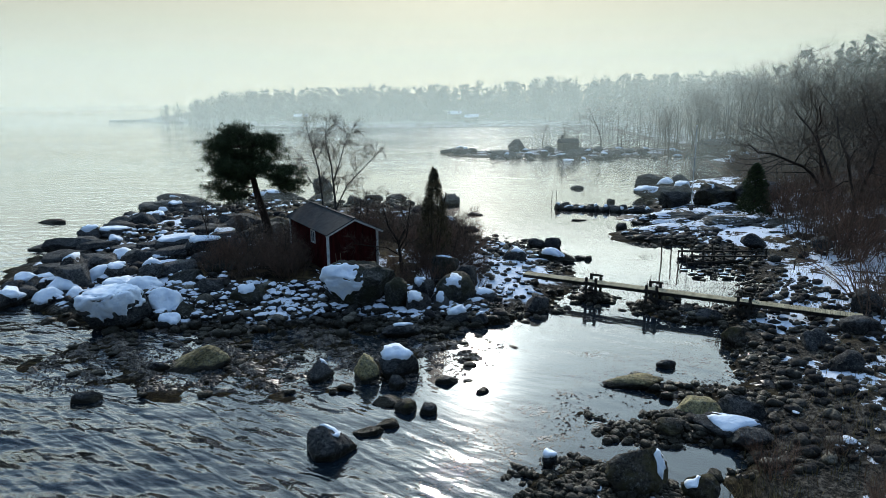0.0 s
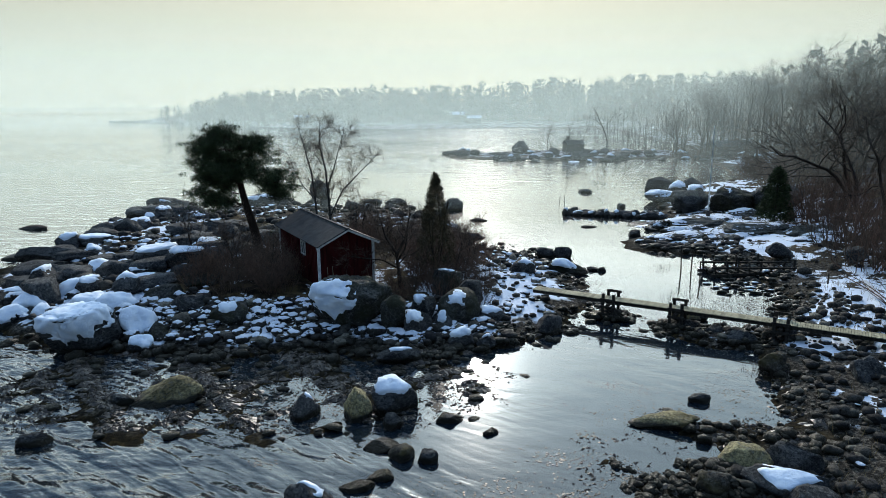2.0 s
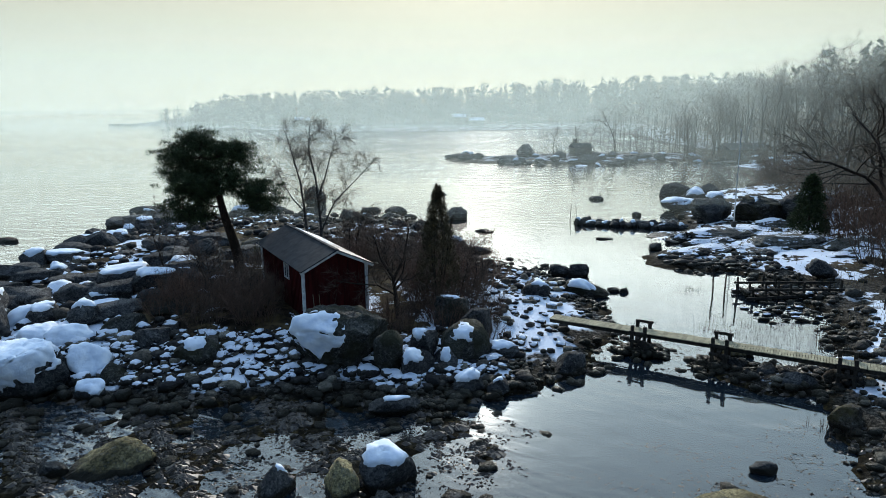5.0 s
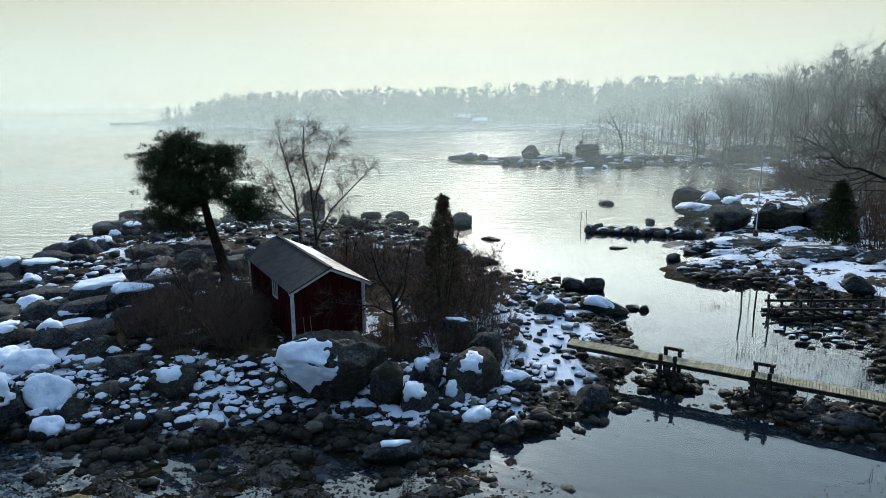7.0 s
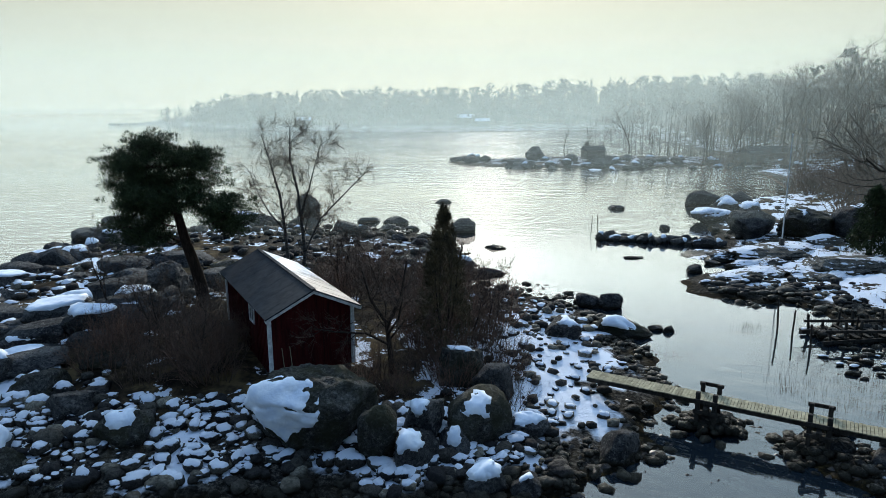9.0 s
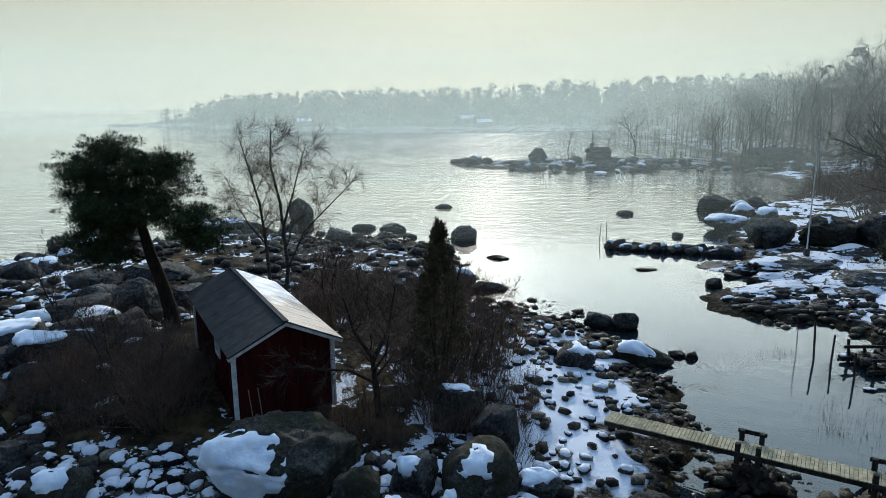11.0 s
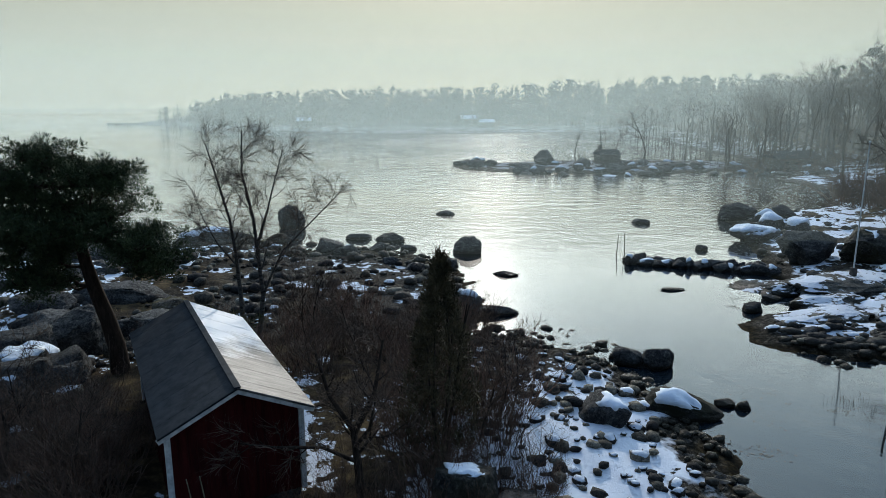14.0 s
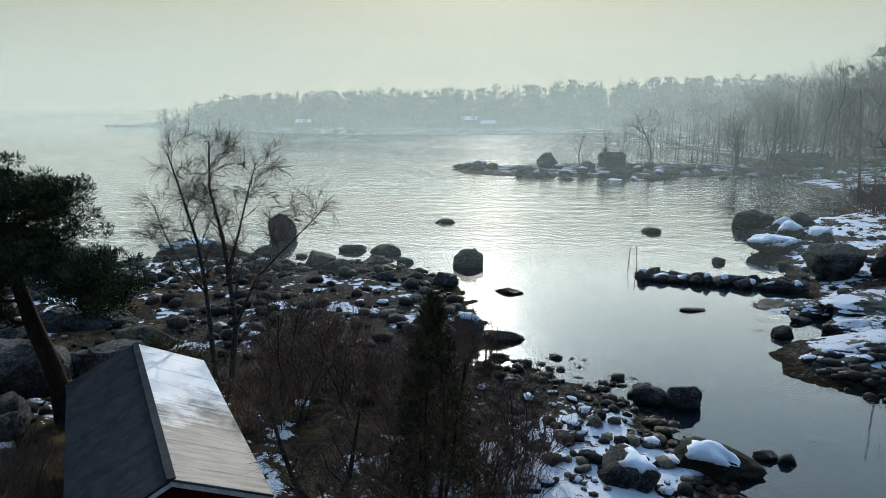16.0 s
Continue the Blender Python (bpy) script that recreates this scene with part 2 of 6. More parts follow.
# water: a clear skin over a dark bed; calm in the bay, rippled on the open side
w = Mat("sea_water")
w.t.nodes.remove(w.b)
px = w.axis(w.geo.outputs["Position"], 0)
py = w.axis(w.geo.outputs["Position"], 1)
run = w.t.nodes.new("ShaderNodeMapping")
run.vector_type = "TEXTURE"
run.inputs["Rotation"].default_value, run.inputs["Scale"].default_value = (0, 0, radians(-36)), (1.7, 0.55, 1)
w.link(w.geo.outputs["Position"], run.inputs["Vector"])
rn = w.t.nodes.new("ShaderNodeTexNoise")
rn.inputs["Scale"].default_value, rn.inputs["Detail"].default_value, rn.inputs["Roughness"].default_value, rn.inputs["Distortion"].default_value = 0.95, 1.8, 0.45, 0.25
w.link(run.outputs["Vector"], rn.inputs["Vector"])
ripple = rn.outputs["Fac"]
swell = w.noise(0.35, 3, 0.5, stretch=(0.5, 1.3, 1))
fine = w.noise(7.0, 2, 0.5)
calm = w.noise(0.03, 3, 0.5)
front = w.math("ADD", w.math("MULTIPLY", px, -0.9), w.math("MULTIPLY", w.math("SUBTRACT", py, 22.0), -0.8))
open_side = w.math("MAXIMUM", w.ramp(w.math("MULTIPLY", front, 0.05), (0.05, 0.03), (0.75, 1.0)), w.ramp(w.math("MULTIPLY", px, -0.025), (0.5, 0.0), (0.75, 0.4)))
open_side = w.math("MULTIPLY", open_side, w.ramp(w.math("MULTIPLY", py, 0.01), (0.30, 1.0), (0.62, 0.22)))
far_side = w.ramp(w.math("MULTIPLY", py, 0.005), (0.28, 0.0), (0.7, 0.15))
rough_sea = w.math("MAXIMUM", open_side, far_side)
rough_sea = w.math("MULTIPLY", rough_sea, w.ramp(calm, (0.35, 0.6), (0.65, 1.1)))
height = w.math("ADD", w.math("MULTIPLY", ripple, 0.58), w.math("ADD", w.math("MULTIPLY", swell, 1.0), w.math("MULTIPLY", fine, 0.035)))
height = w.math("MULTIPLY", w.math("SUBTRACT", height, 0.808), rough_sea)
bn = w.t.nodes.new("ShaderNodeBump")
bn.inputs["Strength"].default_value, bn.inputs["Distance"].default_value = 1.0, 0.9
w.link(height, bn.inputs["Height"])
fr = w.t.nodes.new("ShaderNodeFresnel")
fr.inputs["IOR"].default_value = 1.4
w.link(bn.outputs[0], fr.inputs["Normal"])
gl = w.t.nodes.new("ShaderNodeBsdfGlossy")
gl.inputs["Roughness"].default_value = 0.035
w.link(bn.outputs[0], gl.inputs["Normal"])
tr = w.t.nodes.new("ShaderNodeBsdfTransparent")
tr.inputs["Color"].default_value = (0.55, 0.60, 0.55, 1)
df = w.t.nodes.new("ShaderNodeBsdfDiffuse")
df.inputs["Color"].default_value = (0.012, 0.022, 0.032, 1)
mx1, mx2 = w.t.nodes.new("ShaderNodeMixShader"), w.t.nodes.new("ShaderNodeMixShader")
mx1.inputs[0].default_value = 0.55
w.link(tr.outputs[0], mx1.inputs[1])
w.link(df.outputs[0], mx1.inputs[2])
w.link(w.math("MINIMUM", w.math("POWER", w.math("MULTIPLY", fr.outputs[0], 2.0), 1.12), 1.0), mx2.inputs[0])
w.link(mx1.outputs[0], mx2.inputs[1])
# a second, softer gloss from ripples too fine to see
gl2 = w.t.nodes.new("ShaderNodeBsdfGlossy")
gl2.inputs["Roughness"].default_value = 0.22
w.link(bn.outputs[0], gl2.inputs["Normal"])
glm = w.t.nodes.new("ShaderNodeMixShader")
glm.inputs[0].default_value = 0.05
w.link(gl.outputs[0], glm.inputs[1])
w.link(gl2.outputs[0], glm.inputs[2])
w.link(glm.outputs[0], mx2.inputs[2])
w.link(mx2.outputs[0], w.t.nodes["Material Output"].inputs["Surface"])
M_WATER = w.m


def plain(name, c1, c2, scale=6.0, rough=0.8, bump=0.3, stretch=None, spec=0.06, world=True, tint=0.0):
    m = Mat(name, rough, spec)
    col = m.ramp(m.noise(scale, 6, 0.7, world=world, stretch=stretch), (0.38, c1), (0.62, c2))
    if tint:
        col = m.mix(1.0, col, m.ramp(m.random(), (0.0, 1 - tint), (1.0, 1 + tint)), "MULTIPLY")
    m.colour(col)
    m.bump(m.noise(scale * 2.5, 6, 0.7, world=world, stretch=stretch), bump, 0.03)
    return m.m


M_BARK = plain("bark_dark", (0.022, 0.017, 0.014), (0.06, 0.046, 0.036), 9, stretch=(1, 1, 0.3))
M_BARK_PINE = plain("bark_pine", (0.018, 0.013, 0.010), (0.046, 0.031, 0.022), 9, stretch=(1, 1, 0.3))
M_BARK_BIRCH = plain("bark_birch", (0.025, 0.022, 0.02), (0.13, 0.125, 0.115), 7, stretch=(1, 1, 2.5))
M_TWIG = plain("twigs_brown", (0.055, 0.040, 0.031), (0.155, 0.110, 0.082), 3)
M_TWIG_RED = plain("twigs_reddish", (0.075, 0.046, 0.035), (0.20, 0.125, 0.09), 3)
M_NEEDLE = plain("pine_needles", (0.014, 0.024, 0.012), (0.058, 0.076, 0.034), 2.6, rough=0.6)
M_NEEDLE_OLIVE = plain("olive_needles", (0.035, 0.042, 0.014), (0.10, 0.105, 0.04), 2.5, rough=0.6)
M_JUNIPER = plain("juniper_needles", (0.034, 0.030, 0.017), (0.12, 0.095, 0.052), 2.5, rough=0.65)
M_FAR_TREE = plain("far_wood", (0.02, 0.028, 0.018), (0.055, 0.065, 0.045), 0.12)
M_RED = plain("red_boards", (0.032, 0.0055, 0.0055), (0.068, 0.010, 0.0095), 5, stretch=(1, 1, 0.15), bump=0.25, tint=0.12)
M_WHITE = plain("weathered_white_paint", (0.42, 0.41, 0.39), (0.66, 0.65, 0.62), 6, bump=0.15)
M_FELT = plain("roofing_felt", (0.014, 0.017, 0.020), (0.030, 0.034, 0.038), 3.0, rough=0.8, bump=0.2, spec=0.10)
fm = Mat("sunlit_frosted_felt", 0.5, 0.15)
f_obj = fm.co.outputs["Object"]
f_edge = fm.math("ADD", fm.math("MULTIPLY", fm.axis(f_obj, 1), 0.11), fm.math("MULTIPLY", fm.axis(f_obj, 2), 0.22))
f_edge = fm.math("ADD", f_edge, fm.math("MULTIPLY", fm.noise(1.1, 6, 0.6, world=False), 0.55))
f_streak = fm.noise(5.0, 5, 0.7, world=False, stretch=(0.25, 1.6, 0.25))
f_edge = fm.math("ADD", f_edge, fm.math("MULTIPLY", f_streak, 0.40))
# felt between the frost, paler than M_FELT: sunlight put into the colour
f_sunlit_base = fm.ramp(f_streak, (0.40, (0.05, 0.048, 0.045)), (0.62, (0.16, 0.15, 0.14)))
fm.colour(fm.mix(fm.ramp(fm.math("SUBTRACT", f_edge, 1.24), (0.50, 0.0), (0.68, 1.0)), f_sunlit_base, (0.60, 0.61, 0.62)))
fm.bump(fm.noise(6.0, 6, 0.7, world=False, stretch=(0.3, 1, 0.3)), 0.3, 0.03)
M_FELT_SUNLIT_FROST = fm.m
M_DARK = plain("dark_timber", (0.018, 0.016, 0.014), (0.05, 0.044, 0.036), 8, stretch=(1, 1, 0.3))
M_PLANK = plain("weathered_planks", (0.20, 0.175, 0.11), (0.36, 0.32, 0.21), 7, tint=0.2)
M_POLE = plain("painted_pole", (0.5, 0.5, 0.48), (0.65, 0.65, 0.62), 2)
M_CONCRETE = plain("hut_render", (0.05, 0.045, 0.042), (0.10, 0.09, 0.082), 3)
M_GLASS = Mat("window_glass", 0.05, 0.6).colour((0.02, 0.025, 0.03)).m
M_GRASS = plain("dead_grass", (0.10, 0.075, 0.035), (0.24, 0.185, 0.09), 3)



def mist_material(strength, reach, tone=(0.42, 0.50, 0.53)):
    """Thin haze: lets most light through and scatters the sun forwards; fades out upwards."""
    mh = Mat("sea_mist")
    mh.t.nodes.remove(mh.b)
    tr_, tl_ = mh.t.nodes.new("ShaderNodeBsdfTransparent"), mh.t.nodes.new("ShaderNodeBsdfTranslucent")
    tl_.inputs["Color"].default_value = (*tone, 1)
    fade = mh.ramp(mh.math("MULTIPLY", mh.axis(mh.geo.outputs["Position"], 2), 1.0 / reach), (0.0, 0.0), (0.06, 1.0), (0.45, 0.8), (0.95, 0.0))
    fade.node.color_ramp.interpolation = "EASE"
    fac = mh.math("MULTIPLY", fade, mh.ramp(mh.noise(0.006, 3), (0.3, strength * 0.8), (0.7, strength * 1.2)))
    mx_ = mh.t.nodes.new("ShaderNodeMixShader")
    mh.link(fac, mx_.inputs[0])
    mh.link(tr_.outputs[0], mx_.inputs[1])
    mh.link(tl_.outputs[0], mx_.inputs[2])
    mh.link(mx_.outputs[0], mh.t.nodes["Material Output"].inputs["Surface"])
    return mh.m


# ---- building helpers ----
def finish(bm, name, mats, smooth=False):
    me = bpy.data.meshes.new(name)
    bm.to_mesh(me)
    bm.free()
    for m in mats if isinstance(mats, (tuple, list)) else (mats,):
        me.materials.append(m)
    if smooth:
        me.polygons.foreach_set("use_smooth", [True] * len(me.polygons))
    return me


def part(name, bm, material, parent=None, label="", smooth=False):
    """Links a bmesh or a mesh as one object under a thing or a part."""
    me = finish(bm, name, material, smooth) if isinstance(bm, bmesh.types.BMesh) else bm
    ob = new(name, me)
    ob.parent = parent
    return tagged(ob, label) if label else ob


def empty(name, m, label="", category="", group="", kind=""):
    ob = new(name)
    ob.matrix_basis = m
    ob.empty_display_size = 0.2
    return tagged(ob, label, category, group, kind)


def box(bm, m, sx, sy, sz, bevel=0.0):
    """A box with its centre at the pose m."""
    r = bmesh.ops.create_cube(bm, size=1.0, matrix=m @ Matrix.Diagonal((sx, sy, sz, 1)))
    if bevel:
        edges = list({e for v in r["verts"] for e in v.link_edges})
        bmesh.ops.bevel(bm, geom=edges, offset=bevel, segments=1, affect="EDGES")


def one_box(m, sx, sy, sz, bevel=0.0):
    bm = bmesh.new()
    box(bm, m, sx, sy, sz, bevel)
    return bm


def mesh_from(name, verts, faces, mats, smooth=False):
    me = bpy.data.meshes.new(name)
    me.from_pydata(verts, [], faces)
    for m in mats if isinstance(mats, (tuple, list)) else (mats,):
        me.materials.append(m)
    if smooth:
        me.polygons.foreach_set("use_smooth", [True] * len(me.polygons))
    return me


# ---- ground ----
def wob(x, y, s, seed=0.0):
    """Smooth vectorised unevenness, about -1 to 1, with s metres to a wave."""
    a = np.sin(x / s * 2.1 + seed) * np.cos(y / s * 1.7 + 1.3 * seed)
    b = np.sin(x / s * 4.3 + y / s * 2.9 + 2.1 * seed) * 0.6
    c = np.cos(x / s * 3.1 - y / s * 5.3 + 0.7 * seed) * 0.5
    return (a + b + c) / 1.8


def hump(x, y, cx, cy, rx, ry, top, slope=0.25, turn=0.0, under=0.22):
    c, s_ = math.cos(radians(turn)), math.sin(radians(turn))
    u, v = (x - cx) * c + (y - cy) * s_, -(x - cx) * s_ + (y - cy) * c
    sd = (1 - np.sqrt((u / rx) ** 2 + (v / ry) ** 2)) * min(rx, ry)
    sd = sd + 0.5 * wob(x, y, 3.0, cx)
    return np.where(sd > 0, top * (1 - np.exp(-np.maximum(sd, 0) * slope / max(top, 0.05))), np.minimum(sd, 0) * under)


def ground_z(x, y):
    x, y = np.asarray(x, float), np.asarray(y, float)
    z = np.full(np.broadcast(x, y).shape, -3.5)
    # the island with the hut
    z = np.maximum(z, hump(x, y, -9.5, 41.0, 16.5, 11.5, 1.9, 0.34))
    z = np.maximum(z, hump(x, y, 2.2, 41.5, 6.2, 11.0, 0.75, 0.25))
    # the snowy apron before the big boulders
    z = np.maximum(z, hump(x, y, -0.4, 33.0, 5.0, 3.7, 0.6, 0.3, 22))
    z = np.maximum(z, hump(x, y, -20, 56, 9.5, 20, 1.5, 0.25, -12))
    z = np.maximum(z, hump(x, y, -8, 58, 9.5, 14, 0.8, 0.14))
    # weedy shelf before the island, just under water
    z = np.maximum(z, np.minimum(hump(x, y, -8, 27.0, 9.5, 5.0, 0.3, 0.3), -0.005 + 0.06 * wob(x, y, 1.1) + 0.05 * wob(x, y, 3.7, 2.0)))
    # the mainland shore on the east side
    xs = np.interp(y, (0, 14, 17, 20, 23, 25, 28, 30, 33, 36, 40, 44, 47, 50, 56, 62, 70, 78, 86, 92, 107, 122, 127, 175, 190, 330, 400, 2000),
                   (5.5, 7.5, 9.4, 10.4, 11.6, 12.6, 14.0, 14.2, 15.4, 18.2, 19.6, 20.2, 19.8, 17.8, 19.5, 20, 22, 24, 27, 37, 49, 47, 60, 60, 60, 75, -40, -40))
    sd = x - xs + 0.9 * wob(x, y, 4.0, 3.0)
    land = np.where(sd > 0, 1.1 * (1 - np.exp(-np.maximum(sd, 0) * 0.16)) + 0.30 * np.maximum(sd - 12, 0) * np.exp(-np.maximum(sd - 12, 0) / 90), sd * 0.2)
    z = np.maximum(z, np.minimum(land, 14))
    z = np.maximum(z, hump(x, y, 4.5, 14.4, 2.9, 2.9, 0.30, 0.25))
    z = np.maximum(z, hump(x, y, 9.4, 19.2, 4.4, 1.2, 0.45, 0.3))
    # the little pool between the pebble bank and the stony spit
    pool = 1 - np.hypot(((x - 7.2) * 0.97 + (y - 17.3) * -0.22) / 2.3, ((x - 7.2) * 0.22 + (y - 17.3) * 0.97) / 0.7)
    z = z - np.clip(pool * 1.4, 0, 0.5)
    z = np.maximum(z, hump(x, y, 11.5, 22.0, 3.5, 1.0, 0.05, 0.1))
    z = np.maximum(z, hump(x, y, 13.6, 31.8, 3.4, 1.5, 0.4, 0.3))
    z = np.maximum(z, hump(x, y, 18.0, 52.5, 4.0, 3.2, 0.6, 0.3))
    # the point across the bay
    z = np.maximum(z, hump(x, y, 30, 145, 30, 14, 1.6, 0.12, 6))
    z = np.maximum(z, hump(x, y, 14, 146, 14, 8, 1.0, 0.12))
    # the far shore and the headland
    fy = np.interp(x, (-400, -215, -150, -80, -40, 0, 40, 110, 400), (600, 452, 402, 322, 296, 292, 306, 318, 318))
    fd = (y - fy) * np.interp(x, (-213, -185), (0.06, 1.0)) - np.maximum(-213 - x, 0) * 0.5
    fd = fd + 2.5 * wob(x, y, 18, 1.0)
    far = np.where(fd > 0, 3.0 * (1 - np.exp(-fd * 0.05)) + 0.045 * np.maximum(fd - 20, 0), fd * 0.2)
    z = np.maximum(z, np.minimum(far, 9))
    z = np.maximum(z, hump(x, y, -182, 446, 32, 9, 1.8, 0.15, -4))
    near = np.clip((140 - np.hypot(x, y - 40)) / 60, 0, 1)
    z = z + np.where(z > -0.3, near * (0.10 * wob(x, y, 1.7, 5.0) + 0.06 * wob(x, y, 0.7, 2.0)), 0)
    return z


def gz(x, y):
    return float(ground_z(x, y))


def spread(lo, hi, step, far_lo, far_hi, grow=1.09):
    mid = list(np.arange(lo, hi + step / 2, step))
    left, right, s_ = [], [], step
    while (left[-1] if left else lo) > far_lo:
        s_ *= grow
        left.append((left[-1] if left else lo) - s_)
    s_ = step
    while (right[-1] if right else hi) < far_hi:
        s_ *= grow
        right.append((right[-1] if right else hi) + s_)
    return np.array(left[::-1] + mid + right)


gx, gy = spread(-34, 36, 0.42, -2600, 2600), spread(8, 82, 0.42, -900, 3800, 1.035)
XX, YY = np.meshgrid(gx, gy)
ZZ = ground_z(XX, YY)
nx, ny = len(gx), len(gy)
idx = np.arange(nx * ny).reshape(ny, nx)
quads = np.stack((idx[:-1, :-1], idx[:-1, 1:], idx[1:, 1:], idx[1:, :-1]), -1).reshape(-1, 4)
ground = new("ground", mesh_from("ground", np.stack((XX, YY, ZZ), -1).reshape(-1, 3).tolist(), quads.tolist(), M_GROUND, True))
tagged(ground, "rocky shore ground with gravel, dead grass and snow patches", "ground", kind="structure")

water = new("water", mesh_from("water", [(-4000, -1500, 0), (4000, -1500, 0), (4000, 4800, 0), (-4000, 4800, 0)], [(0, 1, 2, 3)], M_WATER))
tagged(water, "calm grey sea water with ripples and sun glitter", "water", kind="structure")

for my, half, top, strength in ((66, 700, 30, 0.05), (98, 800, 36, 0.11), (152, 900, 45, 0.17), (215, 900, 50, 0.23), (285, 1100, 55, 0.21), (900, 3600, 110, 0.32)):
    ob = new("mist", mesh_from("mist", [(-half, my, 0.0), (half, my, 0.0), (half, my, top), (-half, my, top)], [(0, 1, 2, 3)], mist_material(strength, top, (0.44, 0.495, 0.45) if my > 600 else (0.51, 0.60, 0.585))))
    tagged(ob, "thin pale sea mist hanging over the bay", "mist", "sea mist", "structure")


# ---- rocks ----
def rock_bm(seed, sub, lump=0.22, facets=7, flat=False):
    rng = random.Random(seed)
    bm = bmesh.new()
    bmesh.ops.create_icosphere(bm, subdivisions=sub, radius=1.0)
    off = Vector((rng.uniform(-50, 50), rng.uniform(-50, 50), rng.uniform(-50, 50)))
    planes = []
    for _ in range(facets):
        d = Vector((rng.gauss(0, 1), rng.gauss(0, 1), rng.gauss(0, 0.9))).normalized()
        planes.append((d, rng.uniform(0.54, 0.88)))
    if flat:
        planes.append((Vector((rng.uniform(-0.1, 0.1), rng.uniform(-0.1, 0.1), 1)).normalized(), 0.42))
    for v in bm.verts:
        n = v.co.normalized()
        p = n * (1 + lump * noise.noise(n * 1.1 + off) + 0.10 * noise.noise(n * 2.6 + off))
        for d, lim in planes:
            over = p.dot(d) - lim
            if over > 0:
                p = p - d * over * 0.92
        split = max(0.0, 1 - abs(noise.noise(n * 2.2 + off * 1.7)) * 9) * 0.05
        v.co = p * (1 - split + 0.07 * noise.noise(n * 4.0 + off) + 0.05 * noise.noise(n * 9.0 + off) + 0.028 * noise.noise(n * 19.0 + off))
    lo_ = [min(v.co[a] for v in bm.verts) for a in range(3)]
    hi_ = [max(v.co[a] for v in bm.verts) for a in range(3)]
    for v in bm.verts:
        v.co = Vector([((v.co[a] - lo_[a]) / (hi_[a] - lo_[a]) * 2 - 1) * 0.93 for a in range(3)])
    return bm


def snow_on(bm, towards, cut, thick, seed):
    """A snow cap laid over the faces of a rock that look towards a direction; thick inside, thin at its edge."""
    off = Vector((seed * 3.7, seed * 1.3, seed * 0.7))
    to = Vector(towards).normalized()
    bm.normal_update()
    cap = bm.copy()
    lo_ = Vector([min(v.co[a] for v in cap.verts) for a in range(3)])
    hi_ = Vector([max(v.co[a] for v in cap.verts) for a in range(3)])
    mid_, half_ = (lo_ + hi_) / 2, (hi_ - lo_) / 2

    def hold(f):
        c = f.calc_center_median()
        n = Vector([(c[a] - mid_[a]) / half_[a] for a in range(3)]).normalized()
        return 0.65 * n.dot(to) + 0.35 * f.normal.dot(to) + 0.12 * noise.noise(n * 2.0 + off) + 0.03 * noise.noise(n * 5.0 + off)

    drop = [f for f in cap.faces if hold(f) < cut]
    bmesh.ops.delete(cap, geom=drop, context="FACES")
    # only the largest field of snow stays
    left, best = set(cap.faces), []
    while left:
        stack = [left.pop()]
        piece = list(stack)
        while stack:
            f = stack.pop()
            for e in f.edges:
                for f2 in e.link_faces:
                    if f2 in left:
                        left.discard(f2)
                        stack.append(f2)
                        piece.append(f2)
        if len(piece) > len(best):
            best = piece
    keep = set(best)
    bmesh.ops.delete(cap, geom=[f for f in cap.faces if f not in keep], context="FACES")
    if len(cap.faces) < 6:
        cap.free()
        return None
    edge = {v for e in cap.edges if len(e.link_faces) < 2 for v in e.verts}
    for _ in range(14):
        bmesh.ops.smooth_vert(cap, verts=list(edge), factor=0.5, use_axis_x=True, use_axis_y=True, use_axis_z=True)
    ring = {w for v in edge for e in v.link_edges for w in e.verts} - edge
    cap.normal_update()
    for v in cap.verts:
        t = -0.2 if v in edge else (0.75 if v in ring else 1.0 + 0.3 * noise.noise(v.co * 3 + off))
        v.co = v.co + (v.normal * 0.7 + Vector((0, 0, 0.5))) * thick * t
    return cap


def boulder(x, y, w, d, h, seed, mat=M_ROCK, turn=0.0, snow=None, towards=(0, 0, 1), thick=0.07, sink=0.25, z=None, label="", tilt=0.0, group="boulders", sub=None, lump=0.26, facets=15, name="boulder", flat=False):
    """A boulder w by d metres and h metres above its ground; snow: how steep a face still holds snow (1: none)."""
    size = max(w, d, h)
    sub = sub or (5 if size > 3.2 else 4 if size > 0.9 else 3)
    bm = rock_bm(seed, sub, lump, facets, flat)
    rz = h / (2 - 2 * sink)
    m = pose(0, 0, rz * (1 - 2 * sink), 0, tilt, turn) @ Matrix.Diagonal((w / 2 / 0.94, d / 2 / 0.94, rz / 0.9, 1))
    bmesh.ops.transform(bm, matrix=m, verts=bm.verts)
    cap = snow_on(bm, towards, snow, thick, seed) if snow is not None else None
    me = finish(bm, name, mat, True)
    ob = new(name, me)
    base = max(gz(x, y), -0.6) if z is None else z
    ob.location = (x, y, base)
    tagged(ob, label or ("grey granite boulder with snow on top" if cap else "bare grey granite boulder on the shore"), "boulder", group)
    if cap:
        part("snow_cap", cap, M_SNOW, ob, "white melting snow cap", True)
    return ob


# rocks standing in the water before the island
boulder(-3.5, 17.9, 1.6, 1.35, 1.05, 411, M_ROCK, 20, 0.80, thick=0.05, z=-0.2, facets=22, label="dark wet boulder with a small snow cap", towards=(0.1, 0.3, 1))
boulder(-10.5, 25.3, 2.8, 1.7, 0.9, 12, M_ROCK_YELLOW, 18, z=-0.2, label="ochre yellow boulder lying in shallow water", tilt=-8)
boulder(-12.0, 24.9, 1.0, 0.9, 0.55, 13, M_ROCK, 0, z=-0.15)
